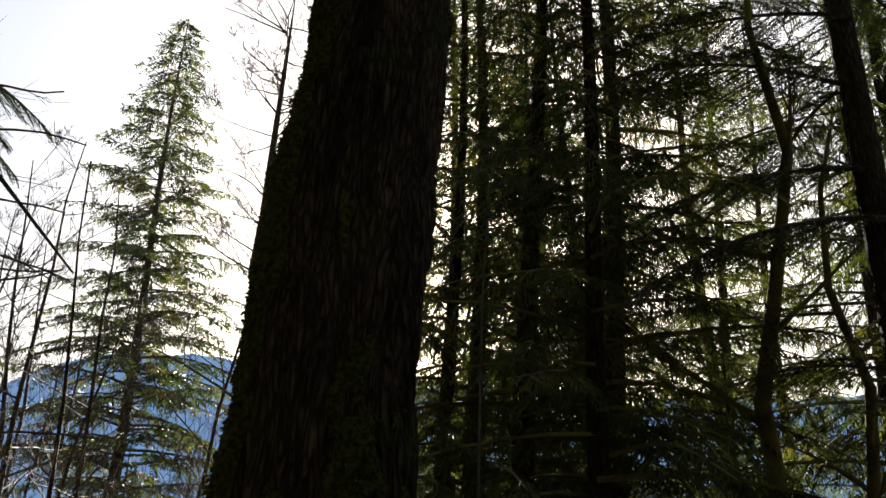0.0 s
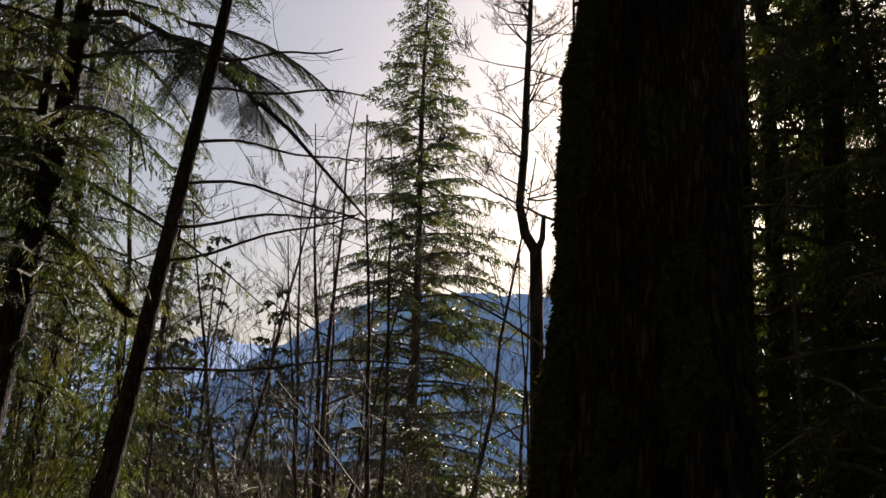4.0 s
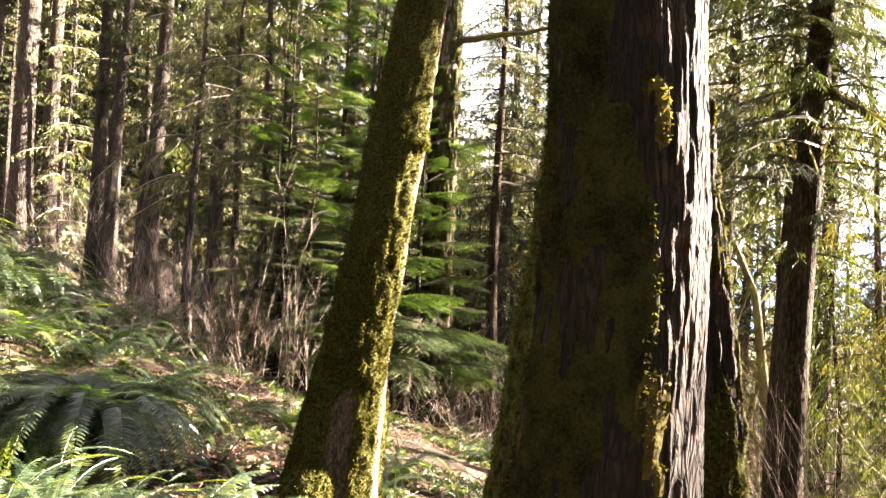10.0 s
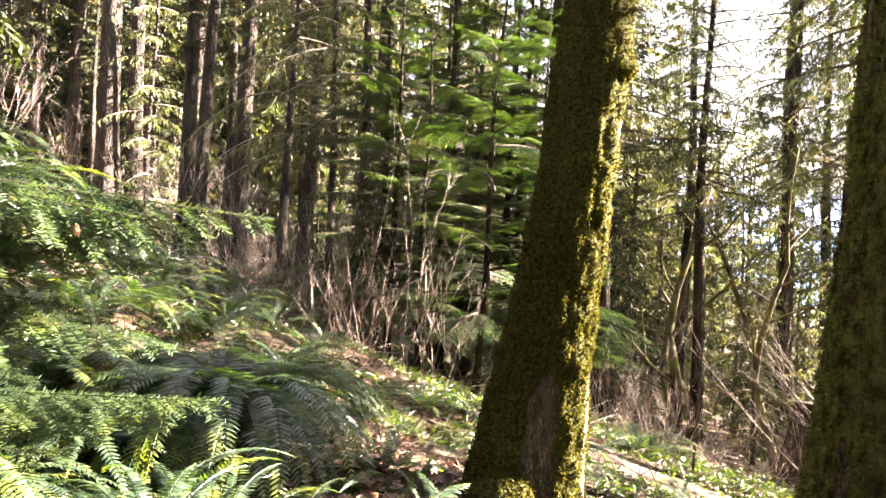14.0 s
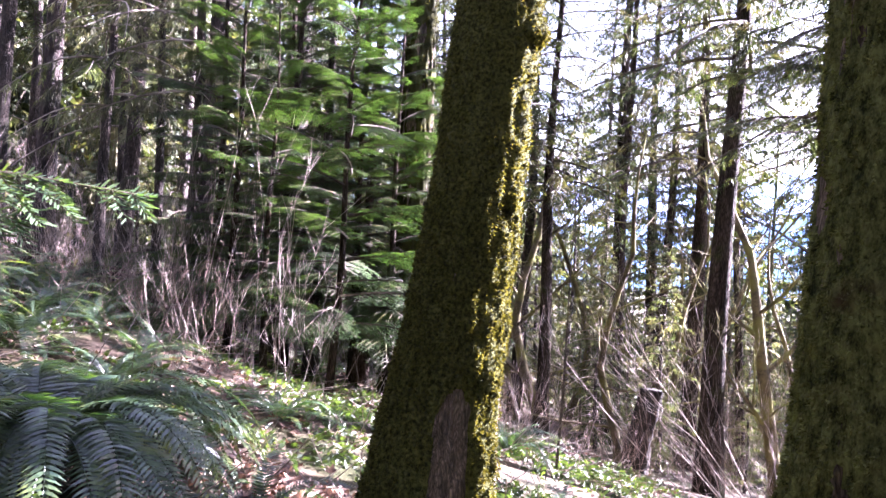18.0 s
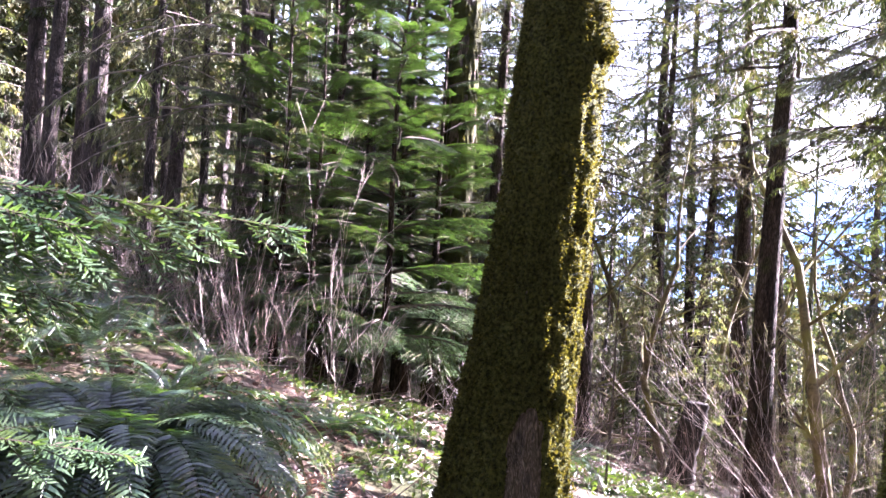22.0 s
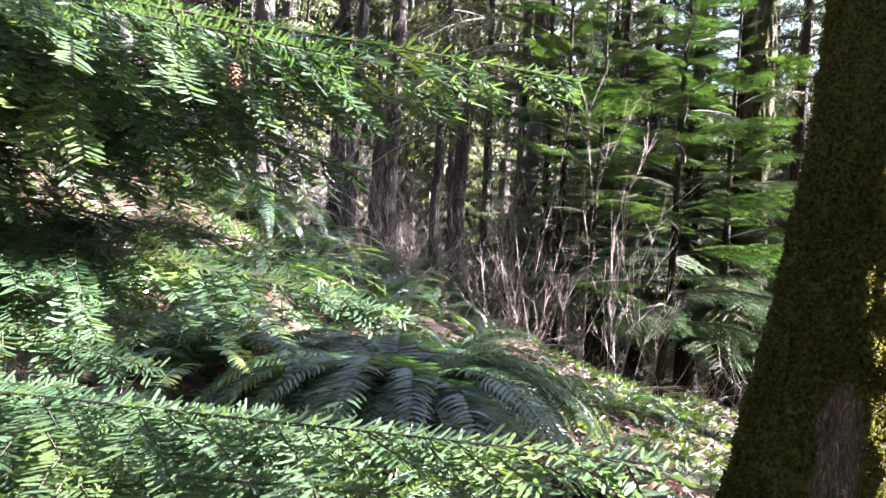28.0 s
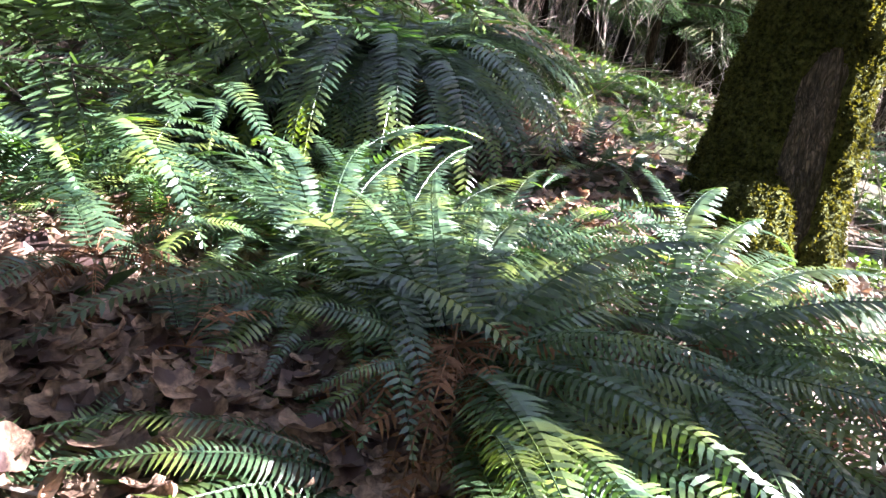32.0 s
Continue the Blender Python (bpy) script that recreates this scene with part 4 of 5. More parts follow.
# ---- sword ferns ----
def frond(rng, length, pairs, e0, e1, leafy=0.085, curl=0.25, wiry=False, bow=0.8):
    """A fern frond that leaves the origin along +x and arches over; pinnae both sides of its midrib."""
    m = Mesh()
    n = pairs + 6
    pts, p = [], Vector((0, 0, 0))
    sway = rng.uniform(-0.35, 0.35)
    lie_up, twist = rng.uniform(-0.05, 0.25), rng.uniform(-0.35, 0.35)
    for i in range(n + 1):
        u = i / n
        e = lerp(e0, e1, u ** bow)
        pts.append(p.copy())
        p = p + Vector((math.cos(e) * math.cos(sway * u), math.cos(e) * math.sin(sway * u), math.sin(e))) * (length / n)
    m.tube([tuple(q) for q in pts[::4]] + [tuple(pts[-1])], [0.0035 * (1 - 0.8 * i / (n / 4 + 1)) + 0.0006 for i in range(len(pts[::4]) + 1)], 3, False)
    for i in range(5, n):
        u = (i - 5) / (n - 5)
        pl = length * leafy * min(1, (u + 0.12) * 5) ** 0.5 * (1 - u ** 2.2) ** 0.9 * rng.uniform(0.85, 1.1) + 0.006
        if wiry and rng.random() < 0.45:
            continue
        t = (pts[i + 1] - pts[i - 1]).normalized() if i < n else (pts[i] - pts[i - 1]).normalized()
        y = Vector((0, 0, 1)).cross(t).normalized()
        up = t.cross(y)
        w = length / n * 0.78
        for sg in (-1, 1):
            d = (y * sg + t * lerp(0.1, 0.55, u) + up * (lie_up + rng.uniform(-0.12, 0.12))).normalized()
            bend = up * pl * curl * rng.uniform(0.4, 1.4)
            wide = (t + up * (twist + rng.uniform(-0.25, 0.25)) * sg).normalized() * w
            b0, b1, b2 = pts[i], pts[i] + d * pl * 0.24, pts[i] + d * pl * 0.62 + t * pl * 0.04 - bend * 0.35
            tip = pts[i] + d * pl + t * pl * 0.17 - bend
            k = len(m.v)
            m.v += [tuple(b0 - wide * 0.16), tuple(b0 + wide * 0.24), tuple(b1 + wide * 0.5), tuple(b1 - wide * 0.44), tuple(b2 + wide * 0.38), tuple(b2 - wide * 0.30), tuple(tip)]
            m.f += [(k, k + 1, k + 2, k + 3), (k + 3, k + 2, k + 4, k + 5), (k + 5, k + 4, k + 6)]
    return m


fr = random.Random(11)
FRONDS = [frond(fr, L, 40, radians(a), radians(b), lf, cu).data("frond") for L, a, b, lf, cu in
          ((1.0, 62, -28, 0.085, 0.2), (1.15, 55, -38, 0.08, 0.25), (0.9, 70, -15, 0.09, 0.3), (1.1, 45, -30, 0.085, 0.15), (1.25, 66, -45, 0.08, 0.25), (0.8, 38, -18, 0.1, 0.35), (0.95, 30, -25, 0.09, 0.2))]
ARCHED = [frond(fr, L, 44, radians(a), radians(b), lf, cu).data("frond") for L, a, b, lf, cu in ((1.25, 74, -72, 0.08, 0.2), (1.1, 66, -66, 0.085, 0.25), (1.4, 78, -80, 0.075, 0.2), (1.2, 58, -60, 0.08, 0.15))]
DEADS = [frond(fr, L, 34, radians(a), radians(b), 0.06, 0.7, True).data("dead_frond") for L, a, b in ((0.7, 20, -75), (0.6, 5, -60), (0.8, 35, -80))]
for me in FRONDS + ARCHED:
    me.materials.append(M["fern"])
for me in DEADS:
    me.materials.append(M["fern_dead"])


LOW = [frond(fr, L, 42, radians(a), radians(b), lf, cu).data("frond") for L, a, b, lf, cu in ((1.1, 36, -30, 0.1, 0.45), (1.2, 28, -34, 0.095, 0.3), (0.95, 42, -22, 0.105, 0.5), (1.05, 20, -26, 0.1, 0.35))]
for me in LOW:
    me.materials.append(M["fern"])


DOME = [frond(fr, L, 52, radians(a), radians(b), lf, cu, False, bo).data("frond") for L, a, b, lf, cu, bo in ((1.45, 84, -78, 0.098, 0.22, 0.78), (1.35, 80, -72, 0.10, 0.25, 0.72), (1.55, 86, -80, 0.092, 0.2, 0.74), (1.4, 78, -66, 0.10, 0.18, 0.7), (1.2, 84, -74, 0.105, 0.3, 0.75))]
for me in DOME:
    me.materials.append(M["fern"])


def fern(x, y, size, count, seed, dead=3, sector=(0, 360), label="evergreen sword fern with arching fronds on the forest floor", dz=0.0, flat=0.0, arched=0.35, low=False, kinds=None, loose=14):
    rng = random.Random(seed)
    t = thing("sword_fern", label, "fern", "sword ferns", (x, y, gz(x, y) + dz))
    for i in range(count):
        a = lerp(sector[0], sector[1], (i + rng.uniform(-0.3, 0.3)) / count)
        ob = part("frond", kinds[rng.randrange(len(kinds))] if kinds else LOW[rng.randrange(4)] if low else ARCHED[rng.randrange(4)] if rng.random() < arched else FRONDS[rng.randrange(7)], "fern", t)
        ob.matrix_basis = pose(0.03 * math.cos(radians(a)), 0.03 * math.sin(radians(a)), 0, rng.uniform(-loose, loose), rng.uniform(-loose, loose * 0.85) + flat, a) @ Matrix.Scale(size * rng.uniform(0.75, 1.12), 4)
    for i in range(dead):
        ob = part("dead_frond", DEADS[rng.randrange(3)], "fern_dead", t, "brown withered frond")
        ob.matrix_basis = pose(0, 0, 0.05, rng.uniform(-20, 20), 0, rng.uniform(0, 360)) @ Matrix.Scale(size * rng.uniform(0.7, 1.0), 4)
    return t


fern(-7.42, -0.42, 0.98, 128, 1, 5, dz=0.06, label="large dome-shaped sword fern beside the maple", kinds=DOME, loose=8)
fern(-6.6, -1.05, 0.6, 30, 2, 6)
fern(-4.97, -0.43, 0.80, 34, 3, 24, (10, 225), low=True, dz=0.1, label="dark sword fern with withered brown fronds at its foot")
fern(-4.86, -0.44, 0.78, 7, 22, 2, (0, 62), low=True, dz=0.04, label="bright young sword fern with upright pinnae")
fern(-4.72, -0.62, 0.66, 6, 23, 3, (-80, -25), low=True)
fern(-5.02, -0.40, 0.60, 6, 16, 12, (225, 330), low=True, dz=0.08)
fern(-5.15, 0.12, 0.85, 28, 13, 3, (-50, 160), low=True, dz=0.05)
fern(-5.45, 0.55, 0.75, 16, 4, 2, (-30, 170), low=True)
fern(-5.9, -0.8, 0.78, 30, 29, 4, arched=0.1)
fern(-5.65, -0.2, 0.74, 26, 21, 3, arched=0.1)
fern(-5.50, -0.72, 0.78, 34, 15, 6, (-60, 240), arched=0.1, label="sunlit sword fern on the bank with upright fronds")
fern(-5.42, -0.30, 0.62, 24, 17, 4, low=True)
fern(-5.75, -0.5, 0.76, 26, 24, 4, arched=0.1)
fern(-5.7, -0.62, 0.62, 5, 35, 0, arched=0.0)
fern(-5.85, -0.05, 0.62, 22, 25, 4, low=True)
fern(-6.2, -0.35, 0.55, 20, 26, 5, low=True)
fern(-5.85, -1.25, 0.55, 4, 27, 16, dz=0.08, label="rusty withered sword fern on the bank")
fern(-5.0, -1.0, 0.6, 7, 36, 6, (150, 320), low=True)
fern(-5.3, -1.25, 0.55, 3, 28, 20, dz=0.05, label="rusty withered sword fern on the bank")
fern(-6.5, -1.75, 1.1, 40, 5, 5, label="sunlit sword fern on the bank with rusty dead fronds")
fern(-6.0, -1.75, 0.8, 22, 18, 6)
fern(-7.0, -1.25, 0.85, 26, 19, 4)
fern(-5.95, 0.62, 0.6, 14, 6, 2)
fern(-4.45, -1.25, 0.45, 9, 7, 2, low=True)
fern(-6.28, 0.72, 0.45, 3, 12, 9, label="rusty withered fern at the foot of the maple")
fern(-6.75, 0.45, 0.55, 12, 9, 1)
fern(-7.65, 0.32, 0.55, 2, 37, 12, label="rusty withered fern among the dead leaves")
fern(-7.15, 0.62, 0.45, 1, 38, 10, label="rusty withered fern among the dead leaves")
fern(-8.05, 0.75, 0.5, 2, 39, 12, label="rusty withered fern among the dead leaves")
fern(-7.4, 1.75, 0.6, 10, 10, 1)
FERNS = [(-8.6, -2.0, 1.0), (-9.6, -1.2, 0.95), (-10.4, -2.6, 1.15), (-8.2, -3.2, 1.1), (-11.8, -1.9, 1.1), (-12.6, -3.2, 1.2), (-9.9, -4.0, 1.2), (-14, -2.4, 1.1), (-7.2, -2.9, 1.0),
         (-15.5, -3.6, 1.2), (-11.2, -0.4, 0.8), (-13.2, -0.9, 1.0), (-17, -2.8, 1.2), (-8.6, 2.4, 0.7), (-9.4, 1.4, 0.7), (-13.5, 1.6, 0.8), (-10.2, 4.2, 0.8), (-19.5, -3.6, 1.2), (-12.4, -4.6, 1.3), (-7.9, 3.2, 0.7), (-16, 0.3, 0.9), (-5.9, 3.0, 0.7), (-8.7, -0.7, 0.75), (-9.3, 0.1, 0.7), (-10.0, -0.5, 0.8), (-9.1, -1.5, 0.85), (-10.9, -1.1, 0.9), (-8.6, 0.6, 0.55), (-10.4, 0.5, 0.7), (-11.9, 0.2, 0.8), (-8.0, -1.5, 0.9)]
fb = random.Random(63)
for i in range(60):
    x = fb.uniform(-19, -7.6)
    y = fb.uniform(-6.5, -1.0) if x > -13 else fb.uniform(-7, 1.5)
    FERNS.append((x, y, fb.uniform(0.8, 1.25)))
for i, (x, y, sz) in enumerate(FERNS):
    fern(x, y, sz, 15 if x < -12 else 20, 30 + i, 2)


# ---- fallen leaves ----
def maple_leaf(rng, size):
    """A dried lobed leaf, cupped and curled along its edge."""
    m = Mesh()
    n = 20
    cup, roll, ph, side = rng.uniform(0.1, 0.5), rng.uniform(0.2, 0.9), rng.uniform(0, 6.28), rng.uniform(0.65, 1.0)
    m.v.append((0, 0, 0.0))
    for ring in (0.5, 0.82, 1.0):
        for i in range(n):
            a = 2 * math.pi * i / n
            lobe = 0.74 + 0.2 * abs(math.cos(2.5 * a)) + 0.1 * rng.random() * ring - (0.3 if i == n // 2 else 0.0) * ring
            r = ring * lobe
            x, y = r * math.cos(a), r * math.sin(a) * side
            z = cup * r * r * 0.5 + roll * max(0.0, math.cos(a - ph)) ** 2 * r ** 3 * 0.8 + 0.06 * math.sin(5 * a + ph) * r
            if ring == 1.0:
                x, y = x * (1 - 0.35 * roll * max(0.0, math.cos(a - ph))), y * (1 - 0.35 * roll * max(0.0, math.cos(a - ph)))
            m.v.append((x * size, y * size, z * size))
    m.f = [(0, 1 + i, 1 + (i + 1) % n) for i in range(n)]
    for k in range(2):
        m.f += [(1 + k * n + i, 1 + (k + 1) * n + i, 1 + (k + 1) * n + (i + 1) % n, 1 + k * n + (i + 1) % n) for i in range(n)]
    return m


lr = random.Random(21)
LEAVES = [maple_leaf(lr, 0.1).data("fallen_leaf", True) for _ in range(8)]
BITS = [maple_leaf(lr, 0.1) for _ in range(4)]
for b in BITS:
    b.v, b.f = b.v[:1] + b.v[21:41:2], [(0, 1 + i, 1 + (i + 1) % 10) for i in range(10)]
for me in LEAVES:
    me.materials.append(M["leaf_dead"])


def lie(x, y, rng, lift=0.02):
    return pose(x, y, gz(x, y) + lift, rng.uniform(-28, 28), rng.uniform(-28, 28), rng.uniform(0, 360))


for i in range(300):
    c = lr.choice(((-5.0, -1.3, 0.22), (-4.8, -0.5, 0.15), (-7.2, 0.75, 0.3), (-7.3, 0.9, 0.35), (-7.7, 1.3, 0.35), (-4.9, -1.15, 0.25), (-4.8, -0.45, 0.2), (-7.0, 0.5, 0.35), (-7.9, 0.9, 0.4), (-6.9, 0.8, 0.3), (-7.6, 0.6, 0.3), (-4.7, -0.75, 0.2), (-6.7, 0.35, 0.25)))
    x, y = lr.gauss(c[0], c[2]), lr.gauss(c[1], c[2])
    ob = new("fallen_leaf", LEAVES[lr.randrange(8)])
    ob.matrix_basis = lie(x, y, lr, lr.uniform(0.012, 0.06)) @ Matrix.Scale(lr.uniform(0.35, 0.7), 4)
    tagged(ob, "curled brown dead maple leaf on the ground", "leaf", "fallen leaves")
lit = Mesh()
for i in range(26000):
    x, y = (lr.uniform(-16, -3), lr.uniform(-6, 8)) if i % 2 else (lr.uniform(-6.4, -3.6), lr.uniform(-2.2, 1.2))
    if lr.random() > smooth01(-0.25, 0.35, nz(x * 0.7, y * 0.7, 9)) + (0.6 if (abs(x + 7.2) < 1 and abs(y - 0.9) < 0.8) or x > -6.4 else 0):
        continue
    mat4 = lie(x, y, lr, lr.uniform(0.0, 0.04)) @ Matrix.Scale(lr.uniform(0.3, 0.72), 4)
    src = BITS[lr.randrange(4)]
    k = len(lit.v)
    lit.v += [tuple(mat4 @ Vector(v)) for v in src.v]
    lit.f += [tuple(k + q for q in f) for f in src.f]
tagged(part("leaf_litter", lit, "leaf_dead", None, "brown dead leaves and bits scattered over the forest floor", "stuff"), category="leaf litter")


# ---- bare shrubs and trees ----
def limb(m, rng, p, d, length, r, depth, spread=0.6, lift=0.25, sides=3, kids=4, thin=0.0015, wander=0.16):
    n = 5 if depth > 1 else 3
    pts, rad = [p.copy()], [r]
    for i in range(n):
        d = (d + Vector((rng.uniform(-1, 1), rng.uniform(-1, 1), rng.uniform(-1, 1) + lift * 0.5)) * wander).normalized()
        p = p + d * (length / n)
        pts.append(p.copy())
        rad.append(max(thin, r * (1 - 0.75 * (i + 1) / n)) if i < n - 1 else thin * 0.3)
    m.tube(pts, rad, sides if depth > 1 else 3, False)
    if depth <= 0:
        return
    for k in range(kids):
        f = rng.uniform(0.25, 0.98)
        i = min(int(f * n), n - 1)
        q = pts[i].lerp(pts[i + 1], f * n - i)
        dd = (pts[i + 1] - pts[i]).normalized()
        o = Vector((rng.uniform(-1, 1), rng.uniform(-1, 1), rng.uniform(-0.4, 1) * 0.8 + lift * 0.4))
        nd = (dd * 0.8 + o.normalized() * spread * rng.uniform(0.8, 1.5)).normalized()
        limb(m, rng, q, nd, length * rng.uniform(0.35, 0.65) * (1.15 - 0.5 * f), max(thin, rad[i] * 0.55), depth - 1, spread, lift, sides, kids, thin, wander * 1.15)


def shrub(seed, stems, height, r, name, label, mat, spread=0.35, depth=2, kids=4):
    rng = random.Random(seed)
    t = thing(name, label, "shrub", "bare thickets")
    for g in range(stems):
        m = Mesh()
        a = rng.uniform(0, 6.28)
        o = rng.uniform(0.05, 0.45)
        limb(m, rng, Vector((math.cos(a) * o, math.sin(a) * o, -0.05)), Vector((math.cos(a) * spread * rng.random() * 2.4, math.sin(a) * spread * rng.random() * 2.4, 1)).normalized(), height * rng.uniform(0.4, 1.1), r * rng.uniform(0.7, 1.2), depth, 0.55, 0.9, 4, kids, 0.0012, 0.06)
        part("stem", m, mat, t)
    return t


shrubs = [shrub(90 + i, st, h, 0.0040, "bare_shrub", "leafless thicket of thin reddish-brown stems", "twig", sp) for i, (st, h, sp) in enumerate(((9, 2.3, 0.45), (11, 1.7, 0.7), (8, 2.7, 0.35), (10, 1.4, 0.5)))]
SHR = [(-12.8, 0.6, 0), (-13.6, -0.2, 1), (-14.6, 0.9, 2), (-13.2, 1.4, 0), (-15.8, 1.9, 1), (-11.6, 1.3, 3), (-10.2, 1.6, 3), (-16.8, 0.2, 0), (-17.6, -1.8, 2), (-15.2, -0.8, 1), (-9.4, 3.4, 1), (-10.6, 4.8, 0),
       (-9.9, 5.8, 1), (-11.8, 6.4, 0), (-8.9, 5.2, 3), (-12.6, 4.9, 1), (-10.8, 7.2, 1), (-8.4, 6.4, 0), (-13.4, 8.4, 1), (-18.4, 0.6, 1), (-20, -0.4, 0), (-22, 1.5, 1), (-24, -1, 2), (-6.9, 9, 2), (-5.4, 9.5, 0),
       (-4.2, 11, 2), (-7.8, 11.5, 0), (-3.2, 9.4, 1), (-2.4, 12, 0), (-9.6, 12, 2), (-6, 13, 1), (-0.4, 7.5, 2), (-1.5, 8.6, 0), (1.2, 5.6, 2), (-8.2, 9, 2), (-20, 3.6, 0), (-25, 3, 1), (-28, 1, 2), (-21.5, -2.2, 0)]


def open_ground(x, y):
    """False on the strip of open ground before the charred stump."""
    f = min(max(((x + 3.4) * -8.8 + (y + 0.7) * 8.9) / (8.8 ** 2 + 8.9 ** 2), 0), 1)
    return math.hypot(x + 3.4 + 8.8 * f, y + 0.7 - 8.9 * f) > 1.7


used = set()
for i, (x, y, k) in enumerate(SHR):
    if k in used and not open_ground(x, y):
        continue
    stand(shrubs[k], x, y, rt.uniform(0, 360), rt.uniform(0.85, 1.3), first=k not in used)
    used.add(k)
for i in range(55):
    x, y = rt.uniform(-48, -20), rt.uniform(-12, 9)
    stand(shrubs[i % 4], x, y, rt.uniform(0, 360), rt.uniform(0.9, 1.4))
for i in range(22):
    a, r = radians(rt.uniform(-54, -8)), rt.uniform(8.5, 15)
    if open_ground(math.sin(a) * r - 0.8, math.cos(a) * r):
        stand(shrubs[i % 4], math.sin(a) * r - 0.8, math.cos(a) * r, rt.uniform(0, 360), rt.uniform(1.0, 1.4))
for i in range(14):
    x, y = rt.uniform(-22, -10), rt.uniform(4, 12)
    if open_ground(x, y):
        stand(shrubs[i % 4], x, y, rt.uniform(0, 360), rt.uniform(0.8, 1.3))
for i in range(32):
    a, r = radians(rt.uniform(-56, 10)), rt.uniform(13, 34)
    stand(shrubs[i % 3], math.sin(a) * r, math.cos(a) * r, rt.uniform(0, 360), rt.uniform(1.2, 2.2))
for i in range(12):
    x, y = rt.uniform(-15, -9.8), rt.uniform(5.2, 11)
    if open_ground(x, y):
        stand(shrubs[i % 4], x, y, rt.uniform(0, 360), rt.uniform(0.6, 0.95))
for i in range(8):
    a, r = radians(rt.uniform(-34, -13)), rt.uniform(9, 14)
    stand(shrubs[(0, 2)[i % 2]], math.sin(a) * r, math.cos(a) * r, rt.uniform(0, 360), rt.uniform(1.5, 2.3))


low_brush = [shrub(140 + i, st, h, 0.0021, "low_shrub", "low leafless shrub of fine pale reddish stems", "twig_red", sp, 2, 3) for i, (st, h, sp) in enumerate(((8, 1.1, 0.6), (7, 1.5, 0.4)))]
BRUSH = [(-10.3, 0.7), (-10.8, 1.1), (-11.3, 0.5), (-11.0, -0.3), (-12.1, 0.9), (-12.3, -0.2), (-9.6, 1.2), (-12.9, 0.4), (-8.9, 2.6)]
for i in range(24):
    BRUSH.append((rt.uniform(-13.5, -8.6), rt.uniform(4.4, 9.5)))
for i, (x, y) in enumerate(BRUSH):
    stand(low_brush[i % 2], x, y, rt.uniform(0, 360), rt.uniform(0.65, 1.05), first=i < 2)


def bare_tree(seed, height, r, name, label, mats, depth=4, kids=6, boughs=9, low=0.25, spread=0.7, crook=0.12):
    rng = random.Random(seed)
    t = thing(name, label, "tree", "bare trees")
    tr, br = Mesh(), Mesh()
    pts = [Vector((0, 0, -0.4))]
    d = Vector((0, 0, 1))
    for i in range(9):
        d = (d + Vector((rng.uniform(-1, 1), rng.uniform(-1, 1), 0.8)) * crook).normalized()
        pts.append(pts[-1] + d * height / 9)
    tr.tube(pts, [max(0.012, r * (1 - 0.88 * i / 9)) for i in range(10)], 9)
    for b in range(boughs):
        f = lerp(low, 0.97, (b + rng.random()) / boughs) * 9
        i = min(int(f), 8)
        a = b * 2.4 + rng.uniform(-0.5, 0.5)
        limb(br, rng, pts[i].lerp(pts[i + 1], f - i), Vector((math.cos(a), math.sin(a), rng.uniform(0.1, 0.9))).normalized(), height * rng.uniform(0.2, 0.38) * (1.25 - f / 9), r * 0.38 * (1.15 - f / 10), depth - 1, spread, 0.35, 4, kids, 0.004, 0.16)
    part("trunk", tr, mats[0], t, smooth=True)
    part("branchwork", br, mats[1], t, kind="stuff")
    return t


bares = [bare_tree(110 + i, h, r, "bare_tree", "leafless tree with a tangle of fine branches", ("bark_dark", "twig_dark"), 4, 4, 10, 0.3) for i, (h, r) in enumerate(((11, 0.075), (9, 0.055), (13, 0.09)))]
mossy = [bare_tree(120 + i, h, r, "vine_maple", "leafless maple with crooked mossy yellow-green limbs", ("twig_moss", "twig_moss"), 4, 4, 11, 0.12, 0.95, 0.42) for i, (h, r) in enumerate(((6.5, 0.09), (8, 0.12)))]
BARE = [(-10.5, 15, 0), (-12.5, 17, 1), (-9, 17.5, 2), (-14.5, 19, 0), (-11.5, 21, 2), (-8.0, 14.0, 1), (-7.0, 19, 0), (-5.4, 11, 1), (-15.5, 14.5, 2), (-6.2, 25, 2), (-18, 26, 0), (-2.6, 24, 1), (-0.6, 14, 1), (-13, 24, 1), (-4.2, 16.5, 1), (-11.2, 12.8, 1), (-9.4, 19.5, 0), (-13.8, 15.8, 2), (-16.5, 20, 0), (-12, 25.5, 2), (-10, 23, 1), (-15, 28, 0), (-19.5, 19, 2), (-8.6, 16, 0), (-17, 32, 2), (-21, 30, 0), (-3.4, 30, 0), (-0.5, 34, 2), (-7, 31, 1), (-9.3, 14.2, 0), (-8.2, 15.5, 2), (-10.2, 17, 1), (-9.6, 12.6, 1), (-7.6, 16.8, 2), (-2.5, 17.5, 2)]
used = set()
for x, y, k in BARE:
    stand(bares[k], x, y, rt.uniform(0, 360), rt.uniform(0.8, 1.2), first=k not in used)
    used.add(k)
stand(bares[2], -2.95, 15.0, 40, 1.3)
stand(bares[0], -3.3, 18.0, 140, 1.4)
MOSSY = [(-12.1, 11.5, 0), (-14.9, 13.3, 1), (-13.6, 10.0, 0), (-16.4, 12.8, 1), (-11.0, 13.2, 0), (-17.5, 9.5, 0), (-15.2, 8.6, 1), (-13.0, 8.4, 0), (-11.6, 10.4, 1), (-14.4, 11.2, 0), (1.9, 6.0, 1), (3.6, 5.9, 0), (0.2, 8.6, 0), (-19, 12, 1)]
used = set()
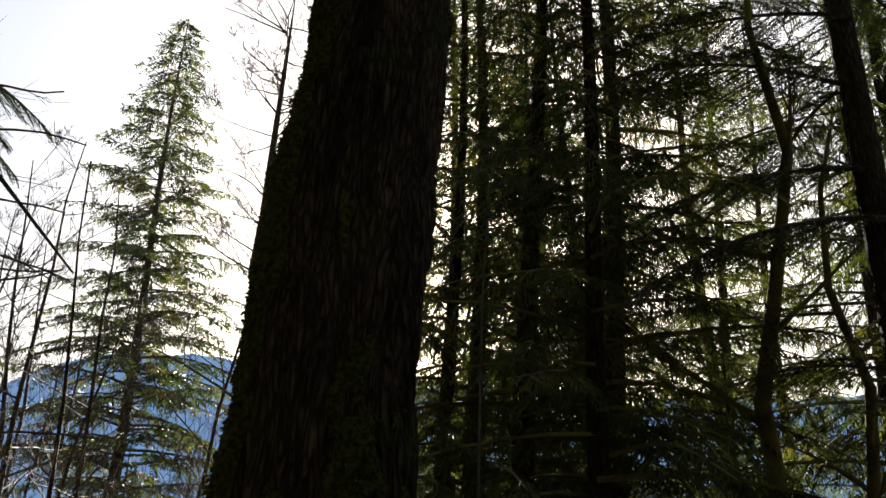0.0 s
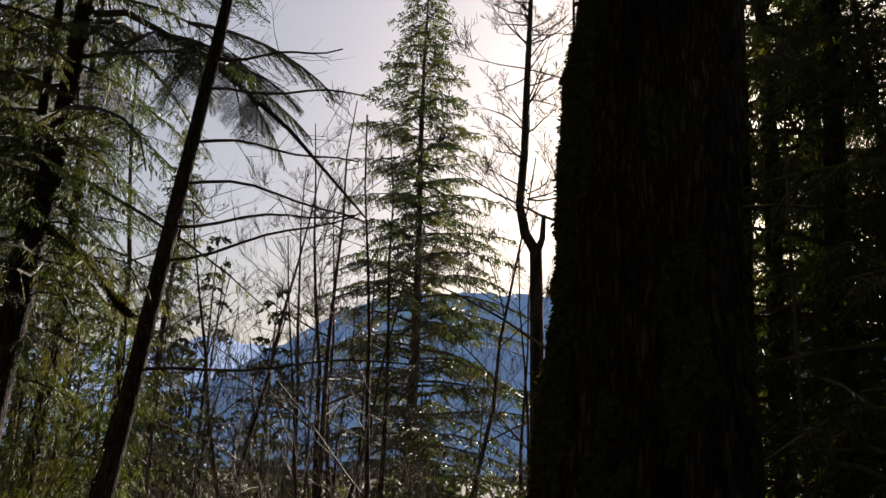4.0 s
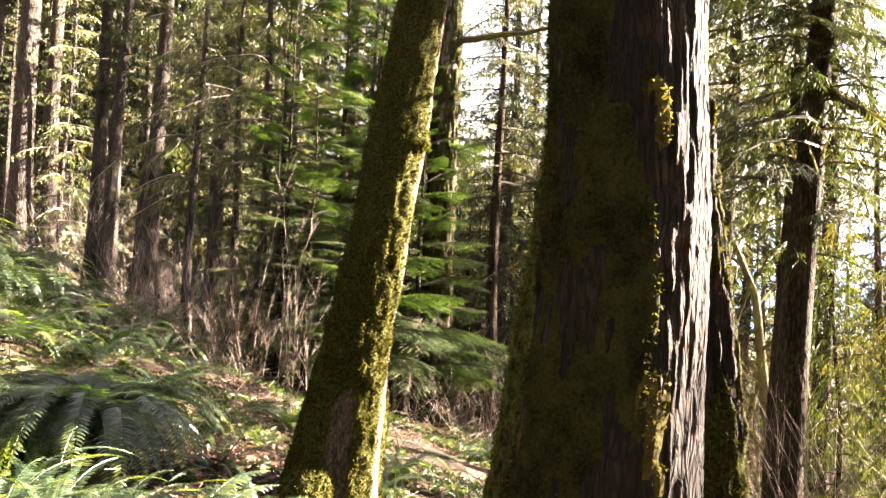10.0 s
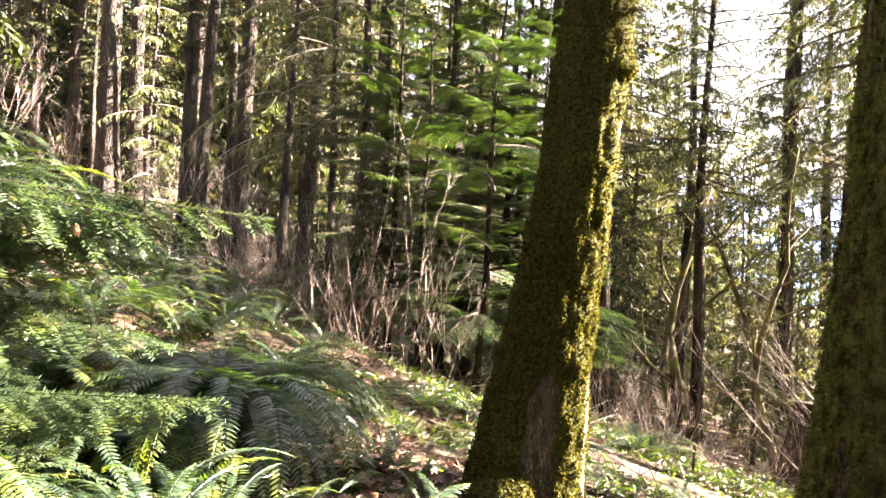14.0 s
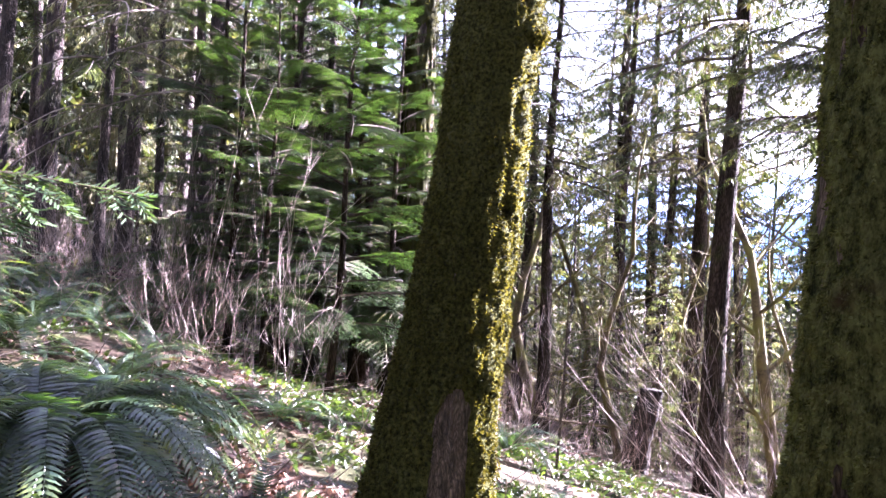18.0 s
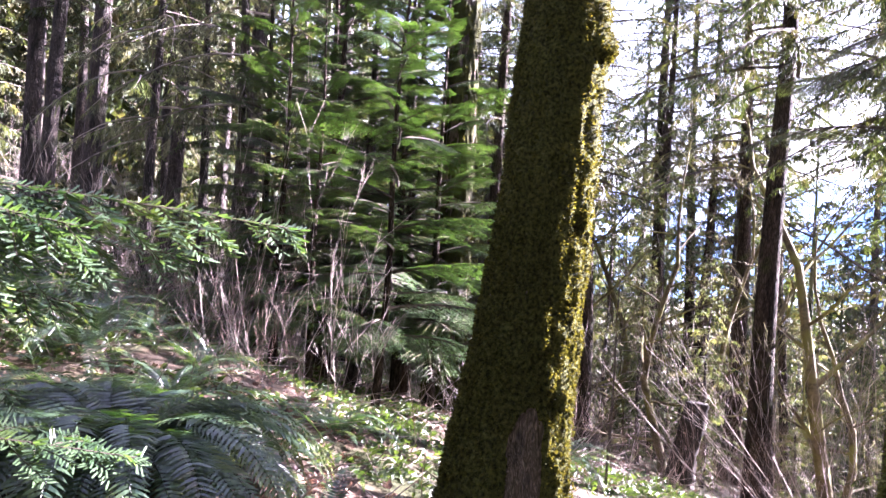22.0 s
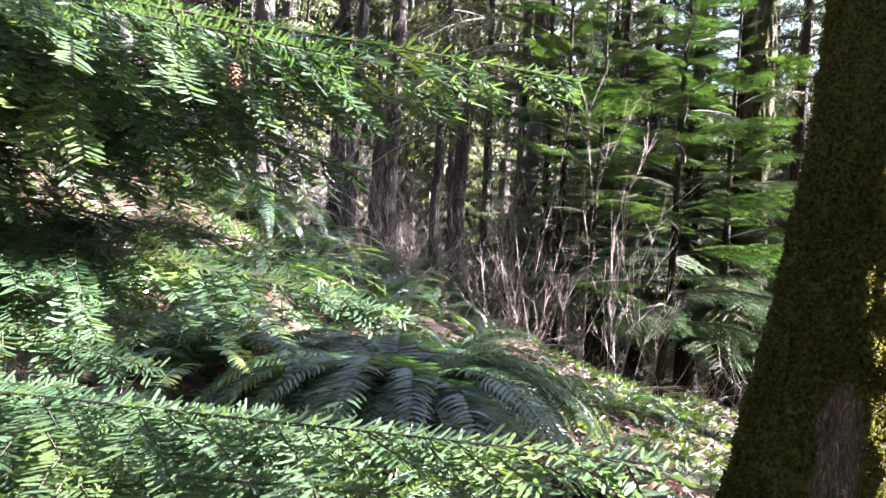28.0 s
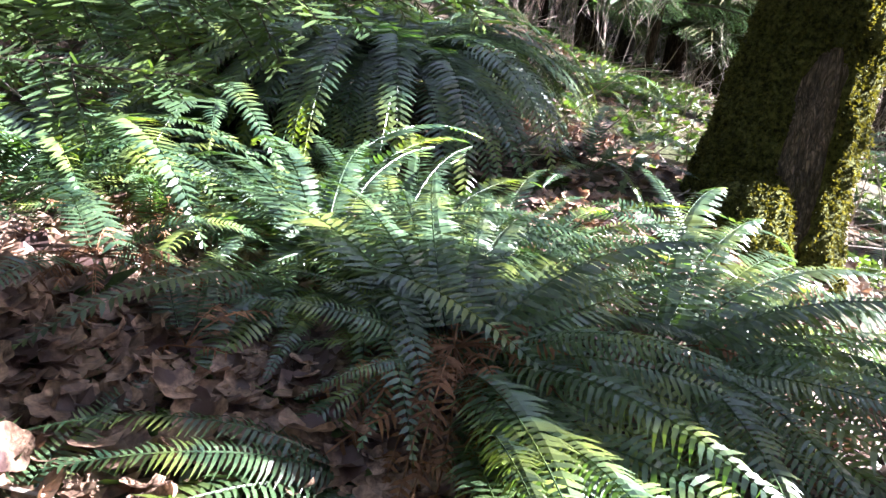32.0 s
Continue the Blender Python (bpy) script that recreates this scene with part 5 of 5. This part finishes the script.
for x, y, k in MOSSY:
    stand(mossy[k], x, y, rt.uniform(0, 360), rt.uniform(0.85, 1.2), first=k not in used)
    used.add(k)

# mossy maple stem behind the sapling
back = [(-13.5, 4.55, -0.9, 0.3), (-13.6, 4.6, 2, 0.25), (-13.65, 4.65, 4.6, 0.23), (-13.8, 4.7, 7, 0.2), (-14, 4.8, 10, 0.12)]
bm_tree = mossy_tree("mossy_maple", "tall maple stem with moss and short mossy limbs", back, 6.6, "bark_maple", 40, 80, 0.012, 0.03, 0.3, lambda an, z, n: 0.4 + n, 9000, 0.035, 0.03, 1.0, "dark bark", "dark moss", "moss_dark")
lm = Mesh()
rl = random.Random(77)
for zz, dx, dy, ln in ((6.2, 0.5, 0.85, 2.4), (7.1, 0.45, 0.9, 2.2), (5.3, -0.6, -0.6, 1.2)):
    limb(lm, rl, Vector((-13.7, 4.68, zz)), Vector((dx, dy, 0.1)).normalized(), ln, 0.07, 2, 0.6, 0.3, 6, 3, 0.006, 0.2)
part("branchwork", lm, "twig_moss", bm_tree, "mossy limbs", "stuff")


# thin leaning tree with long bare arching branches
def arm(m, p, az, length, rise, sag, r):
    pts = []
    for i in range(9):
        f = i / 8
        pts.append((p[0] + math.sin(radians(az)) * length * f, p[1] + math.cos(radians(az)) * length * f, p[2] + rise * f - sag * f * f + 0.03 * math.sin(f * 9 + az)))
    m.tube(pts, [r * (1 - 0.6 * i / 8) + 0.001 for i in range(9)], 5, False)
    return pts


thin = thing("leaning_tree", "thin dark leaning tree with long bare arching branches", "tree")
tm = Mesh()
tm.tube([(-5.10, 5.18, -1.3), (-4.94, 5.30, 0.8), (-4.80, 5.40, 2.3), (-4.66, 5.50, 3.9), (-4.52, 5.6, 5.4), (-4.3, 5.75, 8)], [0.105, 0.085, 0.075, 0.066, 0.058, 0.03], 10)
part("trunk", tm, "bark_dark", thin, smooth=True)
ra = random.Random(31)
for z, az, ln, rise, sag in ((5.3, 66, 1.2, 0.1, -0.1), (4.95, 64, 1.5, 0.15, 0.05), (4.45, 62, 1.5, 0.05, 0.15), (4.05, 68, 1.7, 0.05, 0.4), (3.62, 60, 1.6, 0.35, 0.1), (3.3, 66, 1.7, 0.45, -0.1), (2.32, 64, 2.3, 0.25, 0.05), (1.1, 70, 1.9, 0.1, 0.15), (3.9, -20, 1.2, 0.2, 0.1), (2.9, 150, 1.0, 0.2, 0.1)):
    f = (z - 0.8) / (5.4 - 0.8)
    bmsh = Mesh()
    pts = arm(bmsh, (lerp(-4.94, -4.52, f), lerp(5.30, 5.6, f), z), az, ln, rise, sag, 0.016)
    for q in range(5):
        o = Vector(pts[ra.randrange(2, 8)])
        limb(bmsh, ra, o, Vector((ra.uniform(-0.2, 1), ra.uniform(-0.6, 0.6), ra.uniform(-0.8, 0.9))).normalized(), ra.uniform(0.25, 0.8), 0.005, 1, 0.6, 0.1, 3, 3)
    part("branch", bmsh, "twig_dark", thin)

# long drooping limb of the dark fir
bough = Mesh()
bough.tube([(-8.42, 7.42, 7.47), (-7.24, 7.19, 7.17), (-6.06, 7.42, 6.47), (-5.0, 7.78, 5.52), (-4.11, 8.25, 4.46)], [0.055, 0.047, 0.039, 0.03, 0.014], 6)
for q in range(10):
    f = ra.uniform(0.2, 1)
    limb(bough, ra, Vector((lerp(-8.42, -4.11, f), lerp(7.42, 8.25, f * f), lerp(7.47, 4.46, f * f))), Vector((1, ra.uniform(-0.5, 0.6), ra.uniform(-1, 0.5))).normalized(), ra.uniform(0.3, 1.0), 0.007, 1, 0.6, 0.1, 3, 3)
drooping = tagged(part("drooping_bough", bough, "twig_dark", None, "long bare drooping bough reaching out from the dark fir", smooth=True), category="branch")
rd = random.Random(93)
for x, y, z, az, up, ln in ((-7.02, 7.49, 6.99, -15, -25, 2.62), (-6.52, 7.42, 6.74, -35, -30, 2.12), (-6.14, 7.74, 6.56, 10, -35, 1.88), (-7.27, 7.36, 7.56, -20, -8, 2.88), (-7.64, 7.61, 7.31, -60, -30, 2.25), (-6.77, 7.74, 7.31, 20, -15, 2.50), (-8.02, 7.61, 6.81, -30, -45, 2.00), (-6.02, 7.61, 6.43, -20, -48, 1.50), (-6.39, 7.49, 6.56, -70, -50, 1.38), (-5.77, 7.86, 6.18, 30, -55, 1.25), (-5.64, 7.74, 6.12, -40, -40, 1.38), (-6.77, 7.36, 6.93, -80, -40, 1.62), (-6.27, 7.61, 6.62, 0, -25, 1.88), (-7.14, 7.49, 7.18, -5, -40, 2.12)):
    add_bough(drooping, rd, "fine", CED, x, y, z, az, up, ln, rd.uniform(-20, 20))


# mossy drooping limb
LIMB = [(-7.28, 6.37, 4.09, 0.036), (-7.10, 6.33, 4.04, 0.034), (-6.77, 6.63, 3.72, 0.031), (-6.50, 6.85, 3.31, 0.026), (-6.36, 6.97, 3.14, 0.017), (-6.19, 7.09, 3.08, 0.008)]
ml = Mesh()
ml.tube([p[:3] for p in LIMB], [p[3] for p in LIMB], 10)
mossy_limb = tagged(part("mossy_limb", ml, "twig_dark", None, "drooping limb of the dark fir wrapped in bright moss", smooth=True), category="branch")
mm = Mesh()
mr = random.Random(91)
for q in range(5200):
    f = mr.random() ** 1.1
    x, y, z, r = spline(LIMB, f * 0.85)
    d = Vector((mr.uniform(-1, 1), mr.uniform(-1, 1), mr.uniform(-1.1, 1))).normalized()
    mm.leaf((x + d[0] * r, y + d[1] * r, z + d[2] * r * 1.2), (d + Vector((mr.uniform(-0.6, 0.6), mr.uniform(-0.6, 0.6), -0.3))).normalized(), d.cross(Vector((mr.uniform(-1, 1), mr.uniform(-1, 1), 1))).normalized(), mr.uniform(0.02, 0.05), 0.014)
part("moss", mm, "moss", mossy_limb, "bright green moss", "stuff")

# thin saplings
for x, y, h, r in ((-7.05, 12.6, 9.5, 0.045), (-6.3, 13.5, 7, 0.03), (-10.1, 4.8, 3.0, 0.02), (0.15, 5.0, 6.5, 0.022), (-8.6, 10.5, 7, 0.04), (-4.6, 14, 8, 0.04)):
    st_m = Mesh()
    rr = random.Random(int(x * 100))
    limb(st_m, rr, Vector((0, 0, -0.1)), Vector((0, 0, 1)), h, r, 0, 0.5, 1.2, 6, 9, 0.002, 0.05)
    tw_m = Mesh()
    for q in range(16):
        a = rr.uniform(0, 6.28)
        limb(tw_m, rr, Vector((0, 0, h * rr.uniform(0.2, 0.97))), Vector((math.cos(a), math.sin(a), 0.9)).normalized(), h * rr.uniform(0.08, 0.2), r * 0.3, 1, 0.6, 0.5, 4, 4, 0.002, 0.15)
    t = thing("sapling", "slender leafless sapling with thin twigs", "tree", "bare saplings", (x, y, gz(x, y)))
    part("stem", st_m, "twig_dark", t)
    part("twigwork", tw_m, "twig_dark", t, kind="stuff")

# kinked dead alder in the valley
al = thing("dead_alder", "tall dead tree with a kinked, forked trunk", "tree")
am = Mesh()
am.tube([(-5.0, 23.6, -7), (-5.1, 23.6, 1), (-5.15, 23.6, 5.0), (-5.2, 23.6, 8.0), (-5.55, 23.6, 8.6), (-5.75, 23.6, 9.6), (-5.6, 23.6, 11.5), (-5.55, 23.6, 13.5), (-5.4, 23.5, 17), (-5.3, 23.5, 20)], [0.3, 0.25, 0.22, 0.2, 0.17, 0.14, 0.13, 0.12, 0.08, 0.02], 8)
am.tube([(-5.2, 23.6, 7.9), (-5.0, 23.6, 8.4), (-4.95, 23.6, 9.2)], [0.14, 0.1, 0.07], 7)
part("trunk", am, "bark_dark", al, smooth=True)
ab = Mesh()
for q in range(46):
    z = ra.uniform(8.8, 19.5)
    a = ra.uniform(0, 6.28)
    limb(ab, ra, Vector((-5.5, 23.6, z)), Vector((math.cos(a), math.sin(a), ra.uniform(-0.1, 0.8))).normalized(), ra.uniform(1.3, 2.7), 0.034, 3, 0.8, 0.3, 4, 4, 0.0065, 0.2)
part("branchwork", ab, "twig_dark", al, kind="stuff")
al.matrix_basis = Matrix.Translation((-0.237, 0.054, 0.56)) @ Matrix.Scale(0.68, 4)

# charred stump
stump = thing("charred_stump", "thin charred black stump leaning among bare twigs", "stump")
part("trunk", trunk([(-12.35, 8.05, -2.2, 0.24), (-12.3, 8.12, -1.2, 0.2), (-12.2, 8.22, -0.5, 0.185), (-12.16, 8.24, -0.22, 0.16)], 4.4, 40, 50, 0.04, 0.03, 0.2), "wood_burnt", stump, smooth=True)

# pale leaning tree up the slope
pale = thing("pale_tree", "pale-barked leaning tree on the upper slope", "tree")
part("trunk", trunk([(-18.75, -5.75, gz(-18.75, -5.75) - 0.3, 0.3), (-18.5, -5.55, 6.0, 0.25), (-18.0, -5.1, 9, 0.22), (-17.2, -4.5, 14, 0.15)], 9.1, 40, 60, 0.02, 0.02, 0.3), "bark_pale", pale, smooth=True)


# ---- near branches of a flat-needled conifer ----
def needles_on(m, rng, pts, length, step=0.0032, width=0.0040, up=Vector((0, 0, 1))):
    """Two ranks of flat needles along a twig."""
    for a, b in zip(pts, pts[1:]):
        seg = b - a
        ln = seg.length
        if ln < 1e-5:
            continue
        t = seg / ln
        y = up.cross(t)
        if y.length < 0.1:
            y = Vector((1, 0, 0)).cross(t)
        y.normalize()
        w = t.cross(y)
        n = max(1, int(ln / step))
        for i in range(n):
            p = a + seg * ((i + rng.random()) / n)
            sg = 1 if i % 2 else -1
            lf = rng.uniform(-0.1, 0.35) if rng.random() < 0.88 else rng.uniform(0.5, 1.0)
            d = (y * sg + t * rng.uniform(0.35, 0.8) + w * lf).normalized()
            s = t.cross(d)
            s = (t - d * t.dot(d)).normalized() if rng.random() < 0.85 else s.normalized()
            m.needle(p, d, s, length * rng.uniform(0.7, 1.1), width)


def near_bough(seed, length, reach, droop, hang, sub=0.026, needle=0.022):
    """A flat-needled bough along +x from the origin: wood and needles."""
    rng = random.Random(seed)
    wood, nd = Mesh(), Mesh()
    n = 16

    def at(f):
        return Vector((length * f, 0.04 * length * math.sin(f * math.pi) * math.sin(seed), 4 * droop * length * f * (1 - f) + 0.02 * math.sin(f * 7)))
    main = [at(i / n) for i in range(n + 1)]
    wood.tube(main, [needle * (0.14 * (1 - 0.85 * i / n) + 0.03) for i in range(n + 1)], 5, False)
    needles_on(nd, rng, main[int(n * 0.2):], needle, needle * 0.115, needle * 0.125)
    k = int(length / sub)
    for i in range(2, k):
        f = i / k
        for sg in (-1, 1):
            if f < 0.12 or rng.random() < 0.24:
                continue
            ln = reach * (0.35 + 0.9 * math.sin(min(1, f * 1.15) * 2.6)) * (1 - 0.55 * f) * rng.uniform(0.4, 1.25)
            ln = min(ln, (1 - f) * length * 0.36 + 0.03)
            if ln < 0.03:
                continue
            p = at(f)
            d = Vector((rng.uniform(0.5, 1.6), sg * rng.uniform(0.6, 1.2), rng.uniform(-0.55, 0.15) - hang * rng.uniform(0.3, 1.2))).normalized()
            pts = [p]
            for q in range(5):
                d = (d + Vector((0.06, 0, -0.07 - 0.09 * hang)) + Vector((rng.uniform(-1, 1), rng.uniform(-1, 1), rng.uniform(-1, 1))) * 0.11).normalized()
                pts.append(pts[-1] + d * ln / 5)
            wood.tube(pts, [needle * (0.035 * (1 - 0.7 * q / 5) + 0.012) for q in range(6)], 3, False)
            needles_on(nd, rng, pts, needle, needle * 0.115, needle * 0.125)
            for q in range(int(ln / (needle * 1.6))):
                g = rng.uniform(0.1, 0.8)
                i2 = min(int(g * 5), 4)
                o = pts[i2].lerp(pts[i2 + 1], g * 5 - i2)
                d3 = (pts[i2 + 1] - pts[i2]).normalized()
                s3 = Vector((0, 0, 1)).cross(d3).normalized() * (1 if q % 2 else -1)
                d3 = (d3 + s3 * 0.9 + Vector((0, 0, rng.uniform(-0.35, 0.05)))).normalized()
                l3 = ln * rng.uniform(0.15, 0.42) * (1 - 0.5 * g)
                tw = [o, o + d3 * l3 * 0.5, o + d3 * l3 + Vector((0, 0, -0.1 * l3))]
                wood.tube(tw, [needle * 0.024, needle * 0.018, needle * 0.01], 3, False)
                needles_on(nd, rng, tw, needle * 0.9, needle * 0.115, needle * 0.125)
    return wood.data("twigs"), nd.data("needles")


yew = thing("young_fir", "young fir with glossy flat-needled green boughs reaching over the ferns", "tree")
ym = Mesh()
ym.tube([(-4.75, -2.82, gz(-4.75, -2.82) - 0.2), (-4.76, -2.8, 1.3), (-4.75, -2.8, 2.6), (-4.74, -2.8, 3.6)], [0.05, 0.04, 0.028, 0.01], 8)
part("trunk", ym, "bark_dark", yew, smooth=True)
BOUGHS = [near_bough(201, 1.9, 0.46, 0.02, 0.5), near_bough(202, 1.6, 0.40, 0.04, 0.9), near_bough(203, 2.0, 0.36, 0.015, 0.0), near_bough(204, 2.35, 0.26, 0.0, 0.15, 0.02, 0.018), near_bough(205, 2.3, 0.24, 0.003, 0.0, 0.02, 0.018)]
for w, n in BOUGHS:
    w.materials.append(M["twig_dark"])
    n.materials.append(M["near_needles"])


def hang_bough(k, x, y, z, tx, ty, tz, roll=0.0):
    """One bough from its root to its tip."""
    w, n = BOUGHS[k]
    d = Vector((tx - x, ty - y, tz - z))
    size = d.length / (1.9, 1.6, 2.0, 2.35, 2.3)[k]
    m = Matrix.Translation((x, y, z)) @ d.to_track_quat("X", "Z").to_matrix().to_4x4() @ pose(0, 0, 0, roll, 0, 0) @ Matrix.Scale(size, 4)
    b = part("bough", w, "twig", yew)
    b.matrix_basis = m
    q = part("foliage", n, "near_needles", b, kind="stuff")
    return b


# upper boughs, hung with drooping sprays
for k, z, tx, ty, tz, roll in ((0, 1.96, -4.62, -0.41, 1.74, 10), (1, 1.96, -4.52, -0.73, 1.72, -10), (0, 1.93, -4.65, -0.58, 1.69, 18), (1, 1.94, -4.83, -0.79, 1.68, 5), (1, 1.99, -4.43, -0.96, 1.77, 0),
                               (2, 2.01, -4.73, -0.92, 1.82, 10), (1, 1.86, -4.73, -0.71, 1.6, 10), (0, 1.82, -4.64, -0.92, 1.55, -5), (0, 1.9, -4.6, -1.09, 1.65, -12)):
    hang_bough(k, -4.68, -2.75, z, tx, ty, tz, roll)
# middle boughs
for k, z, tx, ty, tz, roll in ((2, 1.72, -4.58, -0.65, 1.40, 14), (0, 1.75, -4.75, -0.80, 1.47, 10), (2, 1.70, -4.87, -0.91, 1.41, 18), (0, 1.68, -4.60, -0.98, 1.37, 8), (2, 1.60, -5.03, -0.98, 1.31, 12), (2, 1.62, -4.50, -0.95, 1.33, 20)):
    hang_bough(k, -4.75, -2.8, z, tx, ty, tz, roll)
# lowest boughs, nearest to the path
for k, z, tx, ty, tz, roll in ((3, 1.46, -3.97, -0.53, 1.375, 6), (4, 1.42, -4.05, -0.68, 1.33, 16), (3, 1.43, -4.12, -0.62, 1.345, -12), (4, 1.38, -3.97, -0.78, 1.29, 4), (4, 1.42, -4.2, -0.72, 1.34, 24)):
    hang_bough(k, -4.78, -2.8, z, tx, ty, tz, roll)
# small brown cone
cone = Mesh()
for i in range(9):
    for j in range(8):
        a = j * 0.785 + i * 0.39
        r = 0.011 * math.sin(0.5 + i * 0.3)
        cone.leaf((-4.50, -0.87, 1.715 - i * 0.0035), Vector((math.cos(a), math.sin(a), -0.7)).normalized(), Vector((-math.sin(a), math.cos(a), 0)), r + 0.004, 0.008)
part("cone", cone, "wood_cut", yew, "small brown cone")


# ---- undergrowth ----
und, stk = Mesh(), Mesh()
ur = random.Random(44)
for i in range(28000):
    x, y = ur.uniform(-22, -3.2), ur.uniform(-8, 7.5)
    if nz(x * 0.8, y * 0.8, 21) < (-0.5 if (y < -1 and x < -7.5) else -0.15 if y > 1.6 else -0.05) or (x > -6 and ur.random() < 0.6) or (abs(x + 7.2) < 1.4 and abs(y - 0.7) < 1.0 and ur.random() < 0.8):
        continue
    z = gz(x, y)
    for q in range(ur.randrange(4, 9)):
        a = ur.uniform(0, 6.28)
        d = Vector((math.cos(a), math.sin(a), ur.uniform(0.1, 1.1))).normalized()
        sd = d.cross(Vector((ur.uniform(-1, 1), ur.uniform(-1, 1), 1))).normalized()
        und.leaf((x + ur.uniform(-0.08, 0.08), y + ur.uniform(-0.08, 0.08), z), d, sd, ur.uniform(0.04, 0.14), ur.uniform(0.02, 0.05), 0.02)
for i in range(4500):
    x, y = ur.uniform(-20, -3.2), ur.uniform(-7, 8)
    z = gz(x, y)
    a = ur.uniform(0, 6.28)
    ln = ur.uniform(0.15, 0.8)
    up = ur.uniform(0, 0.25) if x > -6.6 or ur.random() < 0.75 else ur.uniform(0.5, 2.5)
    ln *= 0.4 if x > -6.6 else 1.0
    p = Vector((x, y, z + 0.01))
    d = Vector((math.cos(a), math.sin(a), up)).normalized()
    stk.tube([p, p + d * ln * 0.5 + Vector((ur.uniform(-0.03, 0.03), ur.uniform(-0.03, 0.03), 0)), p + d * ln], [0.005, 0.004, 0.0015], 3, False)
tagged(part("undergrowth", und, "leaf_green", None, "low green seedlings and moss sprigs on the forest floor", "stuff"), category="undergrowth")
tagged(part("fallen_twig", stk, "twig", None, "dead twigs scattered over the forest floor", "stuff"), category="twigs")


# sawn stump and log up the slope
cut = thing("cut_stump", "small sawn stump with a pale orange cut on the slope", "stump")
cz = gz(-15.9, -2.55)
part("trunk", trunk([(-15.9, -2.55, cz - 0.3, 0.16), (-15.9, -2.55, cz + 0.15, 0.13), (-15.9, -2.55, cz + 0.42, 0.12)], 3.3, 24, 12, 0.012, 0.01, 0.3), "wood_cut", cut, smooth=True)
fallen = Mesh()
fallen.tube([(-15.7, -4.6, gz(-15.7, -4.6) + 0.3), (-15.75, -3.6, gz(-15.75, -3.6) + 0.42), (-15.85, -2.75, cz + 0.5)], [0.13, 0.12, 0.11], 10)
tagged(part("fallen_log", fallen, "bark_dark", None, "dark fallen log lying across the slope beside a stump", smooth=True), category="log")
